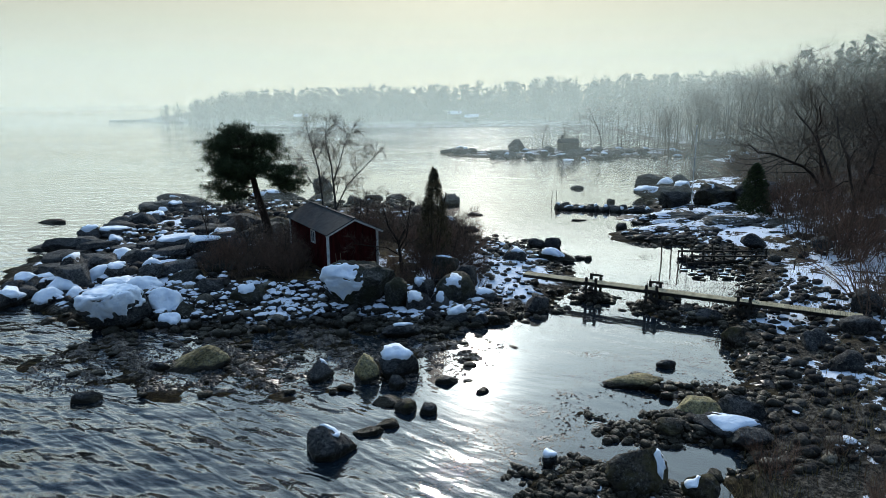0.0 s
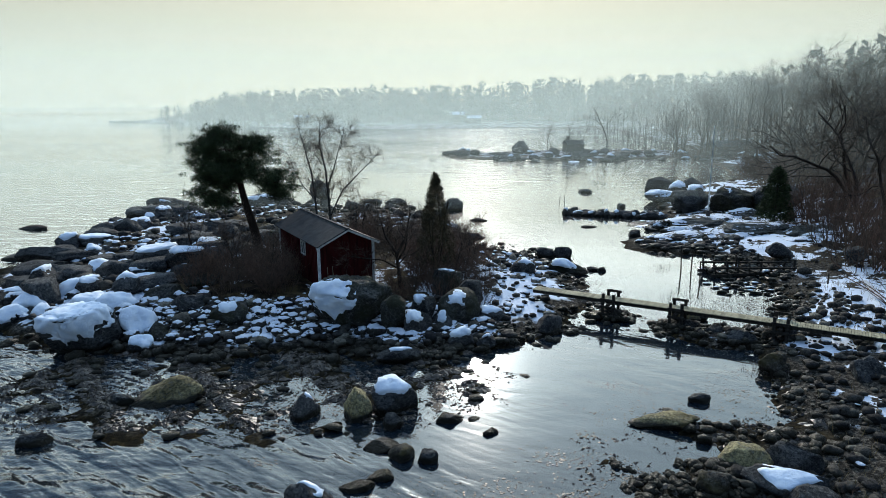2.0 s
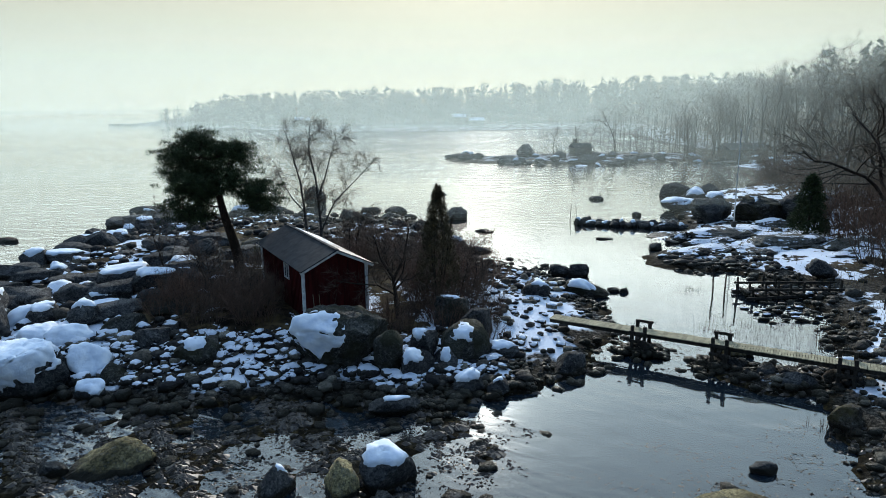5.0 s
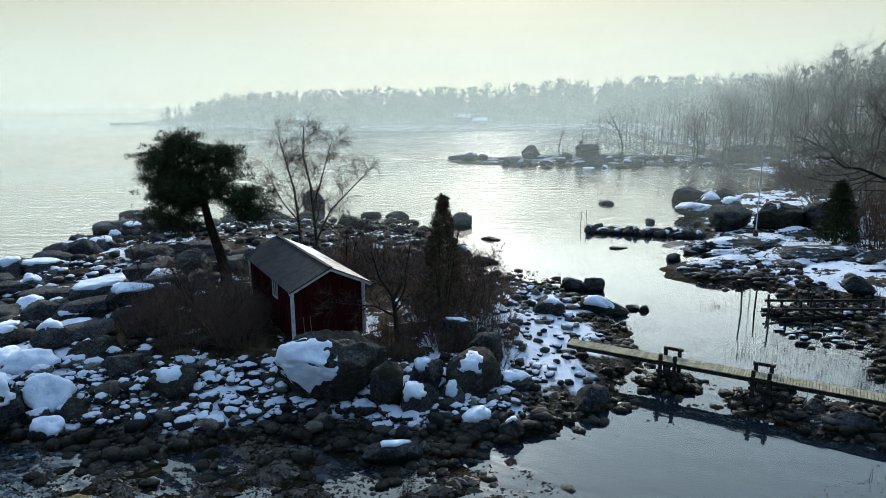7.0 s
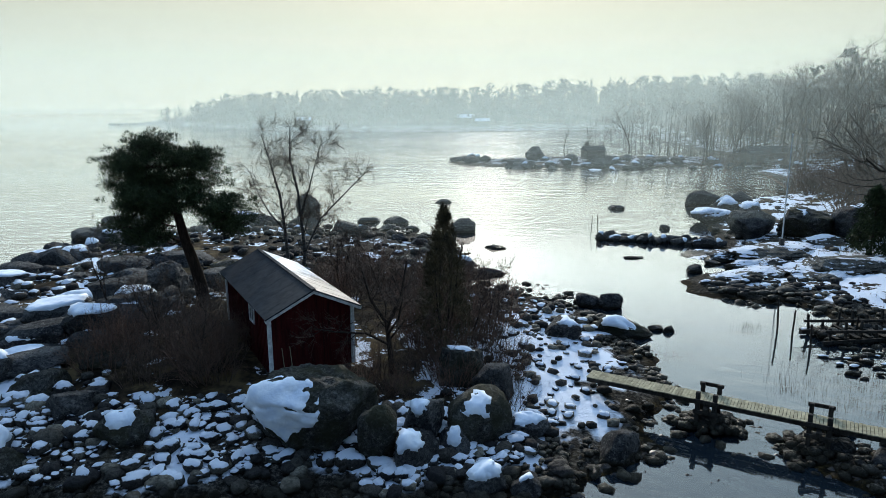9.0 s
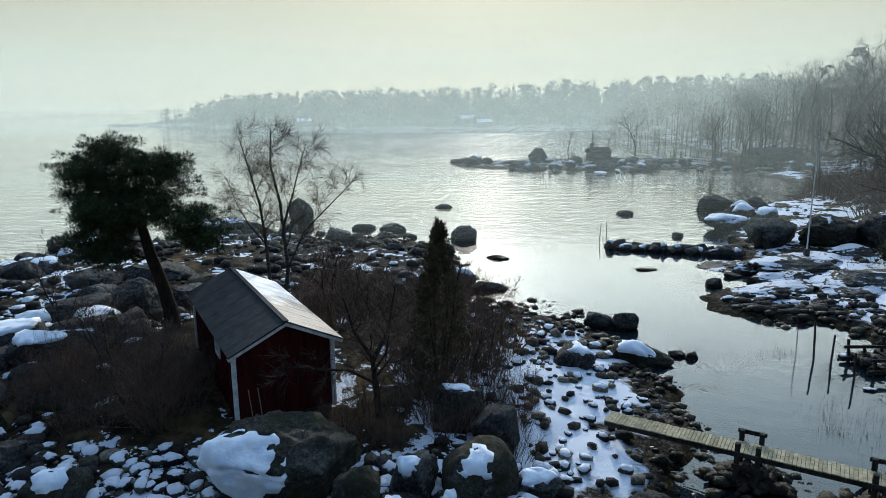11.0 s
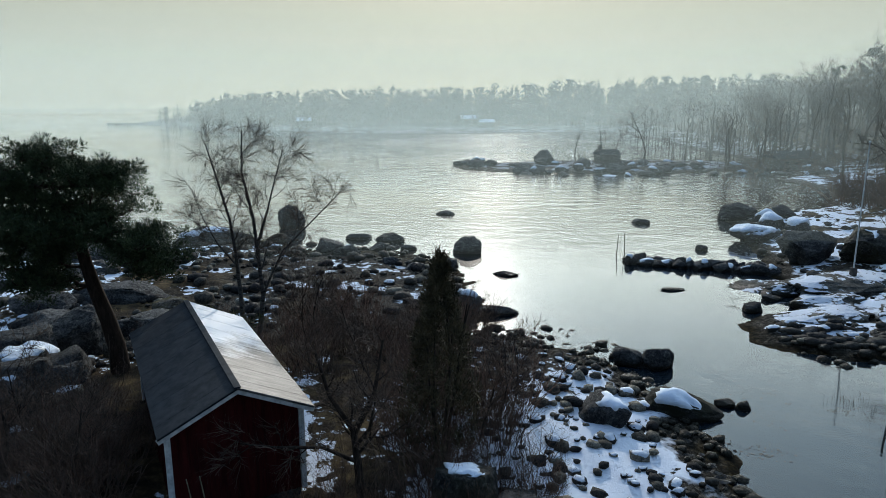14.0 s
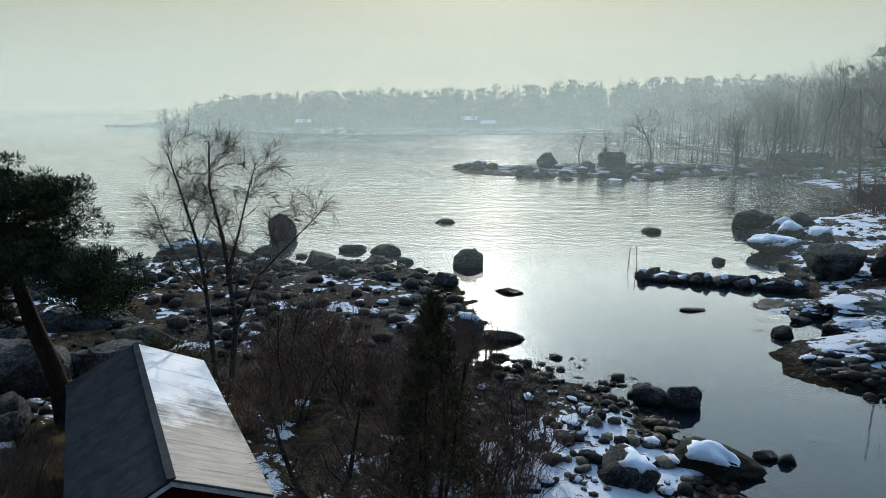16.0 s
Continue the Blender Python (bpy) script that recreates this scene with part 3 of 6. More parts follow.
boulder(-5.0, 23.9, 1.25, 1.1, 1.0, 14, M_ROCK, 40, 0.80, thick=0.06, z=-0.2, towards=(0.3, 0.3, 1))
boulder(-3.05, 23.8, 1.0, 1.25, 1.3, 15, M_ROCK_YELLOW, 30, z=-0.2, label="upright ochre boulder in shallow water")
boulder(-1.75, 24.3, 1.75, 1.4, 1.25, 16, M_ROCK, 10, 0.62, thick=0.12, z=-0.2, label="flat-topped boulder with a thick snow cap")
boulder(-1.75, 23.0, 0.95, 0.8, 0.6, 17, M_ROCK, 80, z=-0.15)
boulder(-0.5, 20.7, 0.72, 0.6, 0.45, 18, M_ROCK, z=-0.1)
boulder(-1.3, 20.9, 0.85, 0.75, 0.5, 19, M_ROCK_BROWN, 30, z=-0.12)
boulder(-1.9, 19.7, 0.9, 0.6, 0.35, 20, M_ROCK_BROWN, z=-0.12)
boulder(-2.5, 19.2, 1.2, 0.7, 0.3, 21, M_ROCK, 20, z=-0.12)
boulder(-2.0, 21.5, 1.2, 0.9, 0.35, 22, M_ROCK, 10, z=-0.12)
boulder(0.2, 23.4, 1.0, 0.7, 0.35, 23, M_ROCK, z=-0.12)
boulder(-13.5, 21.9, 1.15, 0.7, 0.55, 24, M_ROCK, 15, z=-0.2, label="dark wet boulder in open water")
boulder(1.6, 22.4, 0.55, 0.4, 0.25, 25, M_ROCK, z=-0.08)
boulder(7.6, 22.9, 2.5, 1.0, 0.5, 26, M_ROCK_YELLOW, -8, z=-0.1, label="long flat pale rock ringed with weed", facets=20)
boulder(9.5, 24.8, 0.85, 0.65, 0.4, 27, M_ROCK, z=-0.1)
# rocks of the mainland shore close by
boulder(5.65, 15.7, 2.3, 1.7, 1.35, 228, M_ROCK_BROWN, 25, 0.72, z=-0.05, thick=0.04, towards=(0.9, 0.1, 0.7), label="mossy brown boulder with a patch of snow")
boulder(7.3, 15.0, 1.0, 1.1, 0.7, 229, M_ROCK_BROWN, 10, 0.8, z=0.05, thick=0.04, towards=(-0.8, 0, 0.8))
boulder(3.35, 17.0, 0.5, 0.45, 0.4, 29, M_ROCK, 0, 0.35, z=0.02, thick=0.06)
boulder(9.15, 20.1, 1.7, 1.1, 0.75, 30, M_ROCK_YELLOW, -12, z=0.0, label="ochre and grey boulder at the water's edge", facets=20)
boulder(10.55, 19.9, 1.75, 1.1, 0.85, 31, M_ROCK, -20, z=0.05, facets=20)
boulder(9.6, 18.8, 2.5, 1.45, 0.62, 332, M_ROCK, -18, 0.66, z=0.05, thick=0.04, towards=(0.15, -0.3, 1), label="low dark boulder with a tongue of snow", facets=20)
boulder(10.1, 18.0, 1.5, 1.0, 0.55, 33, M_ROCK, 10, z=0.1, facets=20)
boulder(7.7, 18.8, 1.05, 0.8, 0.6, 34, M_ROCK_BROWN, z=0.0, facets=18)
boulder(16.2, 23.2, 1.6, 1.3, 1.0, 230, M_ROCK, 20, z=0.3, facets=20)
boulder(16.4, 26.0, 1.5, 1.2, 0.9, 35, M_ROCK, 20, z=0.3)
boulder(13.5, 27.4, 1.1, 0.95, 0.85, 36, M_ROCK_BROWN, 30, z=0.0, label="pointed brown boulder at the water's edge")
boulder(19.2, 27.3, 1.9, 1.5, 0.9, 37, M_ROCK, 10, z=0.5)
boulder(21.3, 30.0, 1.8, 1.5, 1.0, 38, M_ROCK, 50, z=0.8)

boulder(12.3, 34.1, 1.5, 0.8, 0.5, 231, M_ROCK_YELLOW, -25, z=0.05, label="flat ochre stone beside the footbridge", facets=18)
boulder(12.9, 34.3, 1.2, 0.6, 0.45, 232, M_ROCK, -25, z=0.0)
boulder(12.0, 32.6, 1.0, 0.8, 0.6, 233, M_ROCK, 10, z=-0.05)
boulder(13.0, 32.0, 1.2, 0.9, 0.6, 234, M_ROCK, 40, z=-0.05)
boulder(13.6, 30.9, 2.1, 1.1, 0.75, 235, M_ROCK, 8, z=-0.1, label="long grey boulder at the channel's edge", facets=20)
boulder(15.2, 31.0, 1.1, 0.9, 0.6, 236, M_ROCK_BROWN, -20, z=0.05)
boulder(16.0, 31.6, 1.4, 1.0, 0.8, 237, M_ROCK, -20, 0.7, z=0.1, thick=0.06)
# the island's front: snow-covered block, big boulder and its neighbours
boulder(-16.5, 30.9, 3.4, 3.0, 2.0, 40, M_ROCK, 12, 0.40, z=-0.2, thick=0.13, flat=True, label="large boulder under a thick slab of snow", towards=(-0.1, -0.55, 1), facets=20)
boulder(-4.4, 32.9, 4.4, 3.2, 2.35, 41, M_ROCK_MOSS, 18, 0.70, z=0.45, thick=0.05, towards=(-0.6, -1.0, 0.55), label="huge lichened boulder with a snow field on its flank", sink=0.2)
boulder(-2.35, 31.8, 1.25, 1.2, 1.95, 42, M_ROCK_MOSS, 0, z=0.2, sink=0.15, label="upright lichened boulder leaning on the huge one")
boulder(-1.2, 31.6, 1.5, 1.3, 1.2, 43, M_ROCK, 20, 0.66, z=0.25, thick=0.10, towards=(-0.2, -0.5, 1))
boulder(-0.9, 33.0, 1.6, 1.3, 1.35, 44, M_ROCK, 50, 0.72, z=0.5, thick=0.10, towards=(-0.2, -0.5, 1))
boulder(0.6, 33.2, 2.3, 1.9, 1.55, 45, M_ROCK_MOSS, 35, 0.80, z=0.45, thick=0.06, towards=(0.1, -0.5, 1))
boulder(0.0, 32.2, 1.3, 1.1, 0.9, 46, M_ROCK, 0, 0.7, z=0.3, thick=0.09, towards=(-0.3, -0.6, 1))
boulder(-10.3, 32.4, 2.0, 1.6, 1.2, 47, M_ROCK_MOSS, 20, 0.80, z=0.45, thick=0.10, towards=(0, -0.35, 1), label="square boulder with a patch of snow on top")
boulder(0.8, 30.6, 1.3, 1.0, 0.75, 48, M_ROCK, 15, 0.45, z=0.1, thick=0.12)
boulder(-1.9, 29.0, 2.0, 1.1, 0.6, 49, M_ROCK, 5, 0.82, z=0.0, thick=0.06)
boulder(2.0, 30.4, 1.2, 0.9, 0.6, 50, M_ROCK, 60, 0.75, z=0.05)
boulder(5.0, 32.6, 1.75, 1.3, 1.0, 51, M_ROCK, 25, z=-0.15, label="dark boulder at the water's edge")
boulder(2.3, 33.6, 1.6, 1.1, 0.7, 52, M_ROCK, 15, 0.6, z=0.3, thick=0.08)
boulder(0.2, 36.6, 1.9, 1.6, 1.4, 53, M_ROCK_MOSS, 15, 0.8, z=0.8, thick=0.07)
boulder(1.4, 36.0, 2.0, 1.5, 1.2, 54, M_ROCK, 70, z=0.7)
boulder(8.1, 44.2, 2.9, 1.8, 1.15, 55, M_ROCK_MOSS, -10, 0.70, z=-0.2, thick=0.07, towards=(-0.2, -0.6, 1), label="big weedy boulder with two bands of snow")
boulder(8.6, 48.6, 1.5, 1.2, 0.95, 456, M_ROCK, 20, 0.93, z=-0.1, facets=4, lump=0.16)
boulder(7.4, 48.9, 1.3, 1.1, 0.8, 556, M_ROCK, -15, z=-0.1, facets=5)
boulder(9.9, 44.8, 0.8, 0.6, 0.35, 57, M_ROCK, z=-0.1)
boulder(10.5, 44.6, 0.7, 0.6, 0.4, 58, M_ROCK_BROWN, z=-0.1)
boulder(4.9, 43.0, 1.6, 2.4, 1.0, 59, M_ROCK, 10, 0.7, z=0.3, thick=0.08, towards=(0.4, -0.5, 1))

# west side of the island: a jumble of large boulders
boulder(-14.4, 31.8, 1.8, 1.6, 1.5, 60, M_ROCK, 0, 0.30, z=0.0, thick=0.16, towards=(0, -0.4, 1), label="rounded boulder wholly capped in snow")
boulder(-13.2, 31.2, 1.2, 1.1, 0.9, 61, M_ROCK_MOSS, 40, z=0.1)
boulder(-13.6, 30.3, 1.1, 0.9, 0.7, 62, M_ROCK, 0, 0.3, z=-0.05, thick=0.10)
boulder(-19.6, 33.6, 1.8, 1.4, 0.9, 63, M_ROCK, 20, z=-0.1)
boulder(-22.0, 36.1, 2.8, 1.8, 1.1, 64, M_ROCK, 10, 0.18, z=-0.1, thick=0.18)
boulder(-24.4, 37.9, 2.4, 1.6, 0.8, 65, M_ROCK, 20, z=-0.1)
boulder(-20.6, 37.8, 2.2, 1.6, 1.2, 66, M_ROCK, 30, 0.18, z=0.1, thick=0.18)
boulder(-18.3, 35.0, 2.0, 1.5, 1.1, 67, M_ROCK, 0, 0.18, z=0.1, thick=0.18)
boulder(-16.6, 34.5, 2.2, 1.6, 1.2, 68, M_ROCK, 20, 0.18, z=0.2, thick=0.18)
boulder(-14.6, 35.2, 2.2, 1.9, 1.4, 69, M_ROCK_MOSS, 10, z=0.4)
boulder(-12.6, 34.0, 2.0, 1.6, 1.2, 70, M_ROCK, 25, z=0.5)
boulder(-16.9, 37.8, 4.6, 2.6, 1.2, 71, M_ROCK, 24, 0.80, z=0.4, thick=0.10, towards=(-0.2, -0.2, 1), label="long sloping slab of rock with snow", facets=20)
boulder(-19.0, 41.0, 2.4, 1.8, 1.4, 72, M_ROCK, 10, 0.55, z=0.3, thick=0.12)
boulder(-21.4, 42.0, 2.2, 1.7, 1.3, 73, M_ROCK, 60, 0.60, z=0.1, thick=0.12)
boulder(-16.4, 42.2, 3.0, 2.2, 1.7, 74, M_ROCK, 10, z=0.5)
boulder(-14.6, 39.4, 2.6, 2.0, 1.3, 75, M_ROCK, 30, 0.9, z=0.7, thick=0.08)
boulder(-13.2, 37.4, 2.2, 1.8, 1.2, 76, M_ROCK_MOSS, 15, z=0.8)
boulder(-23.8, 48.0, 3.6, 2.4, 1.5, 77, M_ROCK, 10, z=-0.2, label="dark rounded boulder at the open water")
boulder(-25.6, 45.4, 3.6, 1.7, 0.8, 78, M_ROCK, 5, z=-0.2)
boulder(-22.0, 51.5, 3.0, 2.0, 1.4, 79, M_ROCK, 10, z=-0.1)
boulder(-19.6, 47.0, 2.4, 1.8, 1.0, 80, M_ROCK, 35, 0.4, z=0.4, thick=0.12)
boulder(-18.0, 50.5, 3.6, 2.6, 1.3, 81, M_ROCK, 20, z=0.5)
boulder(-15.6, 47.6, 3.4, 2.8, 2.0, 82, M_ROCK, 20, z=0.8, label="large split boulder beside the pine")
boulder(-17.5, 55.6, 5.0, 3.4, 1.4, 83, M_ROCK, 15, z=0.4)
boulder(-21.5, 60.5, 4.6, 3.4, 1.4, 84, M_ROCK, 10, 0.92, z=0.2)
boulder(-13.0, 52.0, 2.6, 2.0, 1.2, 85, M_ROCK_BROWN, 0, z=0.8)
boulder(-25.0, 66.5, 4.6, 3.4, 1.3, 86, M_ROCK, 20, z=0.0)
boulder(-31.5, 74.5, 2.2, 1.6, 1.2, 87, M_ROCK, 0, z=-0.2)
boulder(-37.4, 61.6, 3.2, 1.6, 0.55, 88, M_ROCK_RED, -8, z=-0.2, label="low rust-red rock awash in the sea", group="sea rocks")
boulder(-31.0, 49.2, 2.3, 1.3, 0.55, 89, M_ROCK, -5, z=-0.2, group="sea rocks")
boulder(-28.4, 43.2, 1.6, 0.9, 0.4, 90, M_ROCK, 0, z=-0.1, group="sea rocks")

# rocks behind the island and in the bay
boulder(-14.8, 82.0, 2.5, 2.0, 2.4, 91, M_ROCK, 10, z=-0.3, label="tall dark boulder standing in the bay", group="bay rocks", sink=0.15, facets=6)
boulder(1.0, 71.2, 2.2, 1.9, 1.5, 92, M_ROCK, 10, z=-0.3, label="rounded boulder standing in the bay", group="bay rocks", facets=3, lump=0.12)
boulder(-0.8, 89.2, 2.1, 1.5, 0.6, 93, M_ROCK, 0, z=-0.2, group="bay rocks")
boulder(3.25, 64.1, 1.8, 0.8, 0.4, 94, M_ROCK, -20, z=-0.1, group="bay rocks")
boulder(17.5, 84.0, 1.8, 1.0, 0.6, 95, M_ROCK, -5, z=-0.15, group="bay rocks")
boulder(19.0, 72.2, 0.9, 0.8, 0.5, 96, M_ROCK, 0, z=-0.1, group="bay rocks")
boulder(-9.3, 70.8, 2.2, 1.7, 1.3, 97, M_ROCK, 15, z=-0.2)
boulder(-7.8, 69.0, 2.0, 1.5, 1.1, 98, M_ROCK, 30, 0.9, z=-0.1)
boulder(-7.9, 76.3, 2.2, 1.2, 0.6, 99, M_ROCK, z=-0.1)
boulder(-5.6, 72.0, 2.2, 1.3, 0.7, 100, M_ROCK, 10, z=-0.1)
boulder(-5.2, 75.0, 2.4, 1.4, 0.8, 101, M_ROCK, z=-0.1)
boulder(-3.5, 72.2, 1.3, 1.0, 0.5, 102, M_ROCK, z=-0.1)
boulder(-4.2, 66.0, 1.4, 1.1, 0.8, 103, M_ROCK, z=0.0)
boulder(-2.6, 64.6, 1.5, 1.2, 0.8, 104, M_ROCK, 40, z=0.0)
boulder(-0.6, 65.6, 1.8, 1.4, 1.0, 105, M_ROCK, 10, z=-0.1)
boulder(0.8, 56.4, 1.5, 1.3, 1.2, 106, M_ROCK, 0, 0.6, z=-0.1, thick=0.1)
boulder(2.2, 55.9, 2.6, 1.3, 0.6, 107, M_ROCK, 5, z=-0.1)
boulder(2.0, 53.4, 0.8, 0.6, 0.35, 108, M_ROCK, z=-0.1)
boulder(-18.6, 73.4, 5.0, 2.6, 1.6, 109, M_ROCK, 5, 0.86, z=-0.1, thick=0.08)
boulder(-20.5, 72.4, 2.4, 1.8, 1.3, 110, M_ROCK, 5, 0.5, z=0.0, thick=0.10)
boulder(-14.3, 74.5, 1.8, 1.4, 0.9, 111, M_ROCK_BROWN, 5, z=-0.1)
# east shore: rock knoll, ledges and the stones round the mole
boulder(27.5, 86.5, 3.6, 2.4, 1.6, 112, M_ROCK, 0, z=0.0)
boulder(28.5, 83.0, 2.4, 2.0, 1.2, 113, M_ROCK, 0, 0.4, z=0.2, thick=0.12)
boulder(27.0, 79.0, 2.6, 2.2, 1.4, 114, M_ROCK, 20, 0.3, z=0.3, thick=0.14)
boulder(28.6, 77.0, 2.2, 1.8, 1.2, 115, M_ROCK, 20, 0.35, z=0.4, thick=0.14)
boulder(24.5, 75.5, 4.4, 2.6, 1.0, 116, M_ROCK, 10, 0.35, z=0.2, thick=0.16)
boulder(31.0, 84.5, 2.6, 2.0, 1.2, 117, M_ROCK, 30, z=0.5)
boulder(24.4, 66.8, 4.2, 3.0, 1.8, 118, M_ROCK, 10, 0.92, z=0.6)
boulder(27.8, 65.5, 5.0, 3.8, 2.2, 119, M_ROCK_MOSS, 25, 0.9, z=0.7, towards=(-0.4, -0.5, 1), label="broad rounded knoll of bare granite")
boulder(31.6, 64.5, 4.6, 3.6, 2.4, 120, M_ROCK, -10, 0.9, z=0.9)
boulder(22.4, 60.0, 6.2, 4.4, 0.75, 121, M_ROCK_SNOWY, 10, z=0.25, facets=20, label="broad flat bedrock slab under thin snow")
boulder(18.6, 54.4, 5.6, 3.4, 0.75, 122, M_ROCK_SNOWY, 8, z=-0.05, facets=20, label="broad flat bedrock slab under thin snow")
boulder(16.4, 52.2, 2.6, 1.4, 0.6, 123, M_ROCK, 8, z=-0.05)
boulder(16.0, 56.4, 1.1, 0.9, 0.6, 124, M_ROCK, 8, z=-0.1)
boulder(18.0, 58.6, 1.2, 0.8, 0.4, 125, M_ROCK, 8, z=-0.1)
boulder(17.4, 55.2, 1.5, 0.8, 0.4, 126, M_ROCK, 8, z=-0.1)
boulder(13.1, 60.6, 1.6, 0.6, 0.2, 127, M_ROCK, 8, z=-0.05)
boulder(25.0, 55.0, 6.6, 4.6, 0.85, 128, M_ROCK_SNOWY, 20, z=0.55, facets=20, label="broad flat bedrock slab under thin snow")
boulder(22.8, 46.0, 2.0, 1.6, 0.9, 129, M_ROCK, 20, z=0.6)
boulder(26.2, 43.0, 1.8, 1.5, 0.9, 130, M_ROCK, 50, z=1.0)

# ---- the hut ----
HUT = pose(-6.4, 34.92, 0, 0, 0, 29.4)      # local x along the gable, y along the ridge; origin under the front west eave
W0, W1, L0, L1, FLOOR, EAVE, RIDGE = 0.22, 3.22, 0.38, 7.35, 1.5, 3.72, 4.52
hut = empty("boathouse", HUT, "small red wooden boathouse with grey felt roof", "boathouse")


def hut_wall(name, corners, thick_dir):
    """A board wall standing on its outline, with its thickness inwards."""
    bm = bmesh.new()
    a = [bm.verts.new(c) for c in corners]
    b = [bm.verts.new(Vector(c) + Vector(thick_dir)) for c in corners]
    bm.faces.new(a)
    bm.faces.new(b[::-1])
    for i in range(len(a)):
        j = (i + 1) % len(a)
        bm.faces.new((a[j], a[i], b[i], b[j]))
    bmesh.ops.recalc_face_normals(bm, faces=bm.faces)
    return part(name, bm, M_RED, hut)


mid_x = (W0 + W1) / 2
front = hut_wall("front_wall", [(W0, L0, FLOOR), (W1, L0, FLOOR), (W1, L0, EAVE), (mid_x, L0, RIDGE - 0.06), (W0, L0, EAVE)], (0, 0.1, 0))
back = hut_wall("back_wall", [(W0, L1, FLOOR), (W1, L1, FLOOR), (W1, L1, EAVE), (mid_x, L1, RIDGE - 0.06), (W0, L1, EAVE)], (0, -0.1, 0))
west = hut_wall("west_wall", [(W0, L0 + 0.1, FLOOR), (W0, L1 - 0.1, FLOOR), (W0, L1 - 0.1, EAVE), (W0, L0 + 0.1, EAVE)], (0.1, 0, 0))
east = hut_wall("east_wall", [(W1, L0 + 0.1, FLOOR), (W1, L1 - 0.1, FLOOR), (W1, L1 - 0.1, EAVE), (W1, L0 + 0.1, EAVE)], (-0.1, 0, 0))
pitch_a = math.degrees(math.atan2(RIDGE - (EAVE - 0.02), mid_x))
slope_len = math.hypot(mid_x, RIDGE - EAVE) + 0.06
# east slope: frost over felt whose colour is lightened as if sunlit
for side, name, mat in ((-1, "roof_west", M_FELT), (1, "roof_east", M_FELT_SUNLIT_FROST)):
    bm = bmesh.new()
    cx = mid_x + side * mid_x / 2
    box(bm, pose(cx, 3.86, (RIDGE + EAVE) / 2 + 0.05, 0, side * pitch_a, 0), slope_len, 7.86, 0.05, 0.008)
    slope = part(name, bm, mat, hut, "grey roofing felt" if side < 0 else "felt coloured pale as if sunlit, with frost and thin snow")
    for k in range(7):
        seam = one_box(pose(cx, 0.55 + k * 1.1, (RIDGE + EAVE) / 2 + 0.078, 0, side * pitch_a, 0), slope_len - 0.04, 0.04, 0.006)
        part("seam", seam, mat, slope)
    for yy, nm in ((-0.02, "barge_board"), (7.76, "barge_board")):
        bm = one_box(pose(cx, yy, (RIDGE + EAVE) / 2 - 0.02, 0, side * pitch_a, 0), slope_len, 0.03, 0.13, 0.004)
        part(nm, bm, M_WHITE, hut, "weathered white barge board")
part("ridge_cap", one_box(pose(mid_x, 3.86, RIDGE + 0.085), 0.16, 7.86, 0.03, 0.006), M_FELT, hut)
for px_, py_ in ((W0, L0), (W1, L0), (W0, L1), (W1, L1)):
    sx = -0.02 if px_ == W0 else 0.02
    sy = -0.02 if py_ == L0 else 0.02
    part("corner_board", one_box(pose(px_ + sx, py_ + sy, (FLOOR + EAVE) / 2), 0.13, 0.13, EAVE - FLOOR, 0.006), M_WHITE, hut, "white painted corner board")
board = finish(one_box(Matrix.Identity(4), 0.03, 0.05, 1.0), "batten", M_RED)
for k in range(13):
    xx = W0 + 0.2 + k * 0.215
    top = EAVE + (RIDGE - 0.12 - EAVE) * (1 - abs(xx - mid_x) / (mid_x - W0)) - 0.02
    b_ = part("batten", board, None, front)
    b_.matrix_basis = pose(xx, L0 - 0.014, (FLOOR + top) / 2) @ Matrix.Diagonal((1.4, 0.6, top - FLOOR, 1))
for k in range(32):
    yy = L0 + 0.2 + k * 0.215
    if not 2.45 < yy < 3.35:
        b_ = part("batten", board, None, west)
        b_.matrix_basis = pose(W0 - 0.014, yy, (FLOOR + EAVE) / 2) @ Matrix.Diagonal((0.9, 1.0, EAVE - FLOOR, 1))
window = part("window", one_box(pose(W0 - 0.012, 2.9, 3.22), 0.02, 0.62, 0.62), M_GLASS, hut, "small dark window with white frame")
for yy in (2.56, 2.9, 3.24):
    part("frame", one_box(pose(W0 - 0.03, yy, 3.22), 0.05, 0.07 if yy != 2.9 else 0.035, 0.76, 0.004), M_WHITE, window)
for z_ in (2.87, 3.57):
    part("frame", one_box(pose(W0 - 0.03, 2.9, z_), 0.05, 0.75, 0.07, 0.004), M_WHITE, window)
part("footing", one_box(pose(mid_x, (L0 + L1) / 2, FLOOR - 0.35), W1 - W0 - 0.1, L1 - L0 - 0.1, 0.7), M_ROCK, hut, "grey stone footing")
for k, lean in enumerate((0.0, 0.28)):
    bm = bmesh.new()
    bmesh.ops.create_cone(bm, cap_ends=True, segments=6, radius1=0.018, radius2=0.014, depth=1.25, matrix=HUT @ pose(W0 + 0.35 + lean, L0 - 0.28, 2.1, 16, -8, 0))
    tagged(part("leaning_pole", bm, M_PLANK), "thin pale pole leaning on the hut wall", "pole", "poles at the hut")

# ---- the footbridge ----
BA, BB, DECK = Vector((5.0, 36.75)), Vector((19.9, 28.05)), 1.08
bdir = (BB - BA).normalized()
bturn = math.degrees(math.atan2(bdir.y, bdir.x))
BLEN = (BB - BA).length
bridge = empty("footbridge", pose(BA.x, BA.y, 0, 0, 0, bturn), "long narrow wooden plank footbridge over the channel", "footbridge")
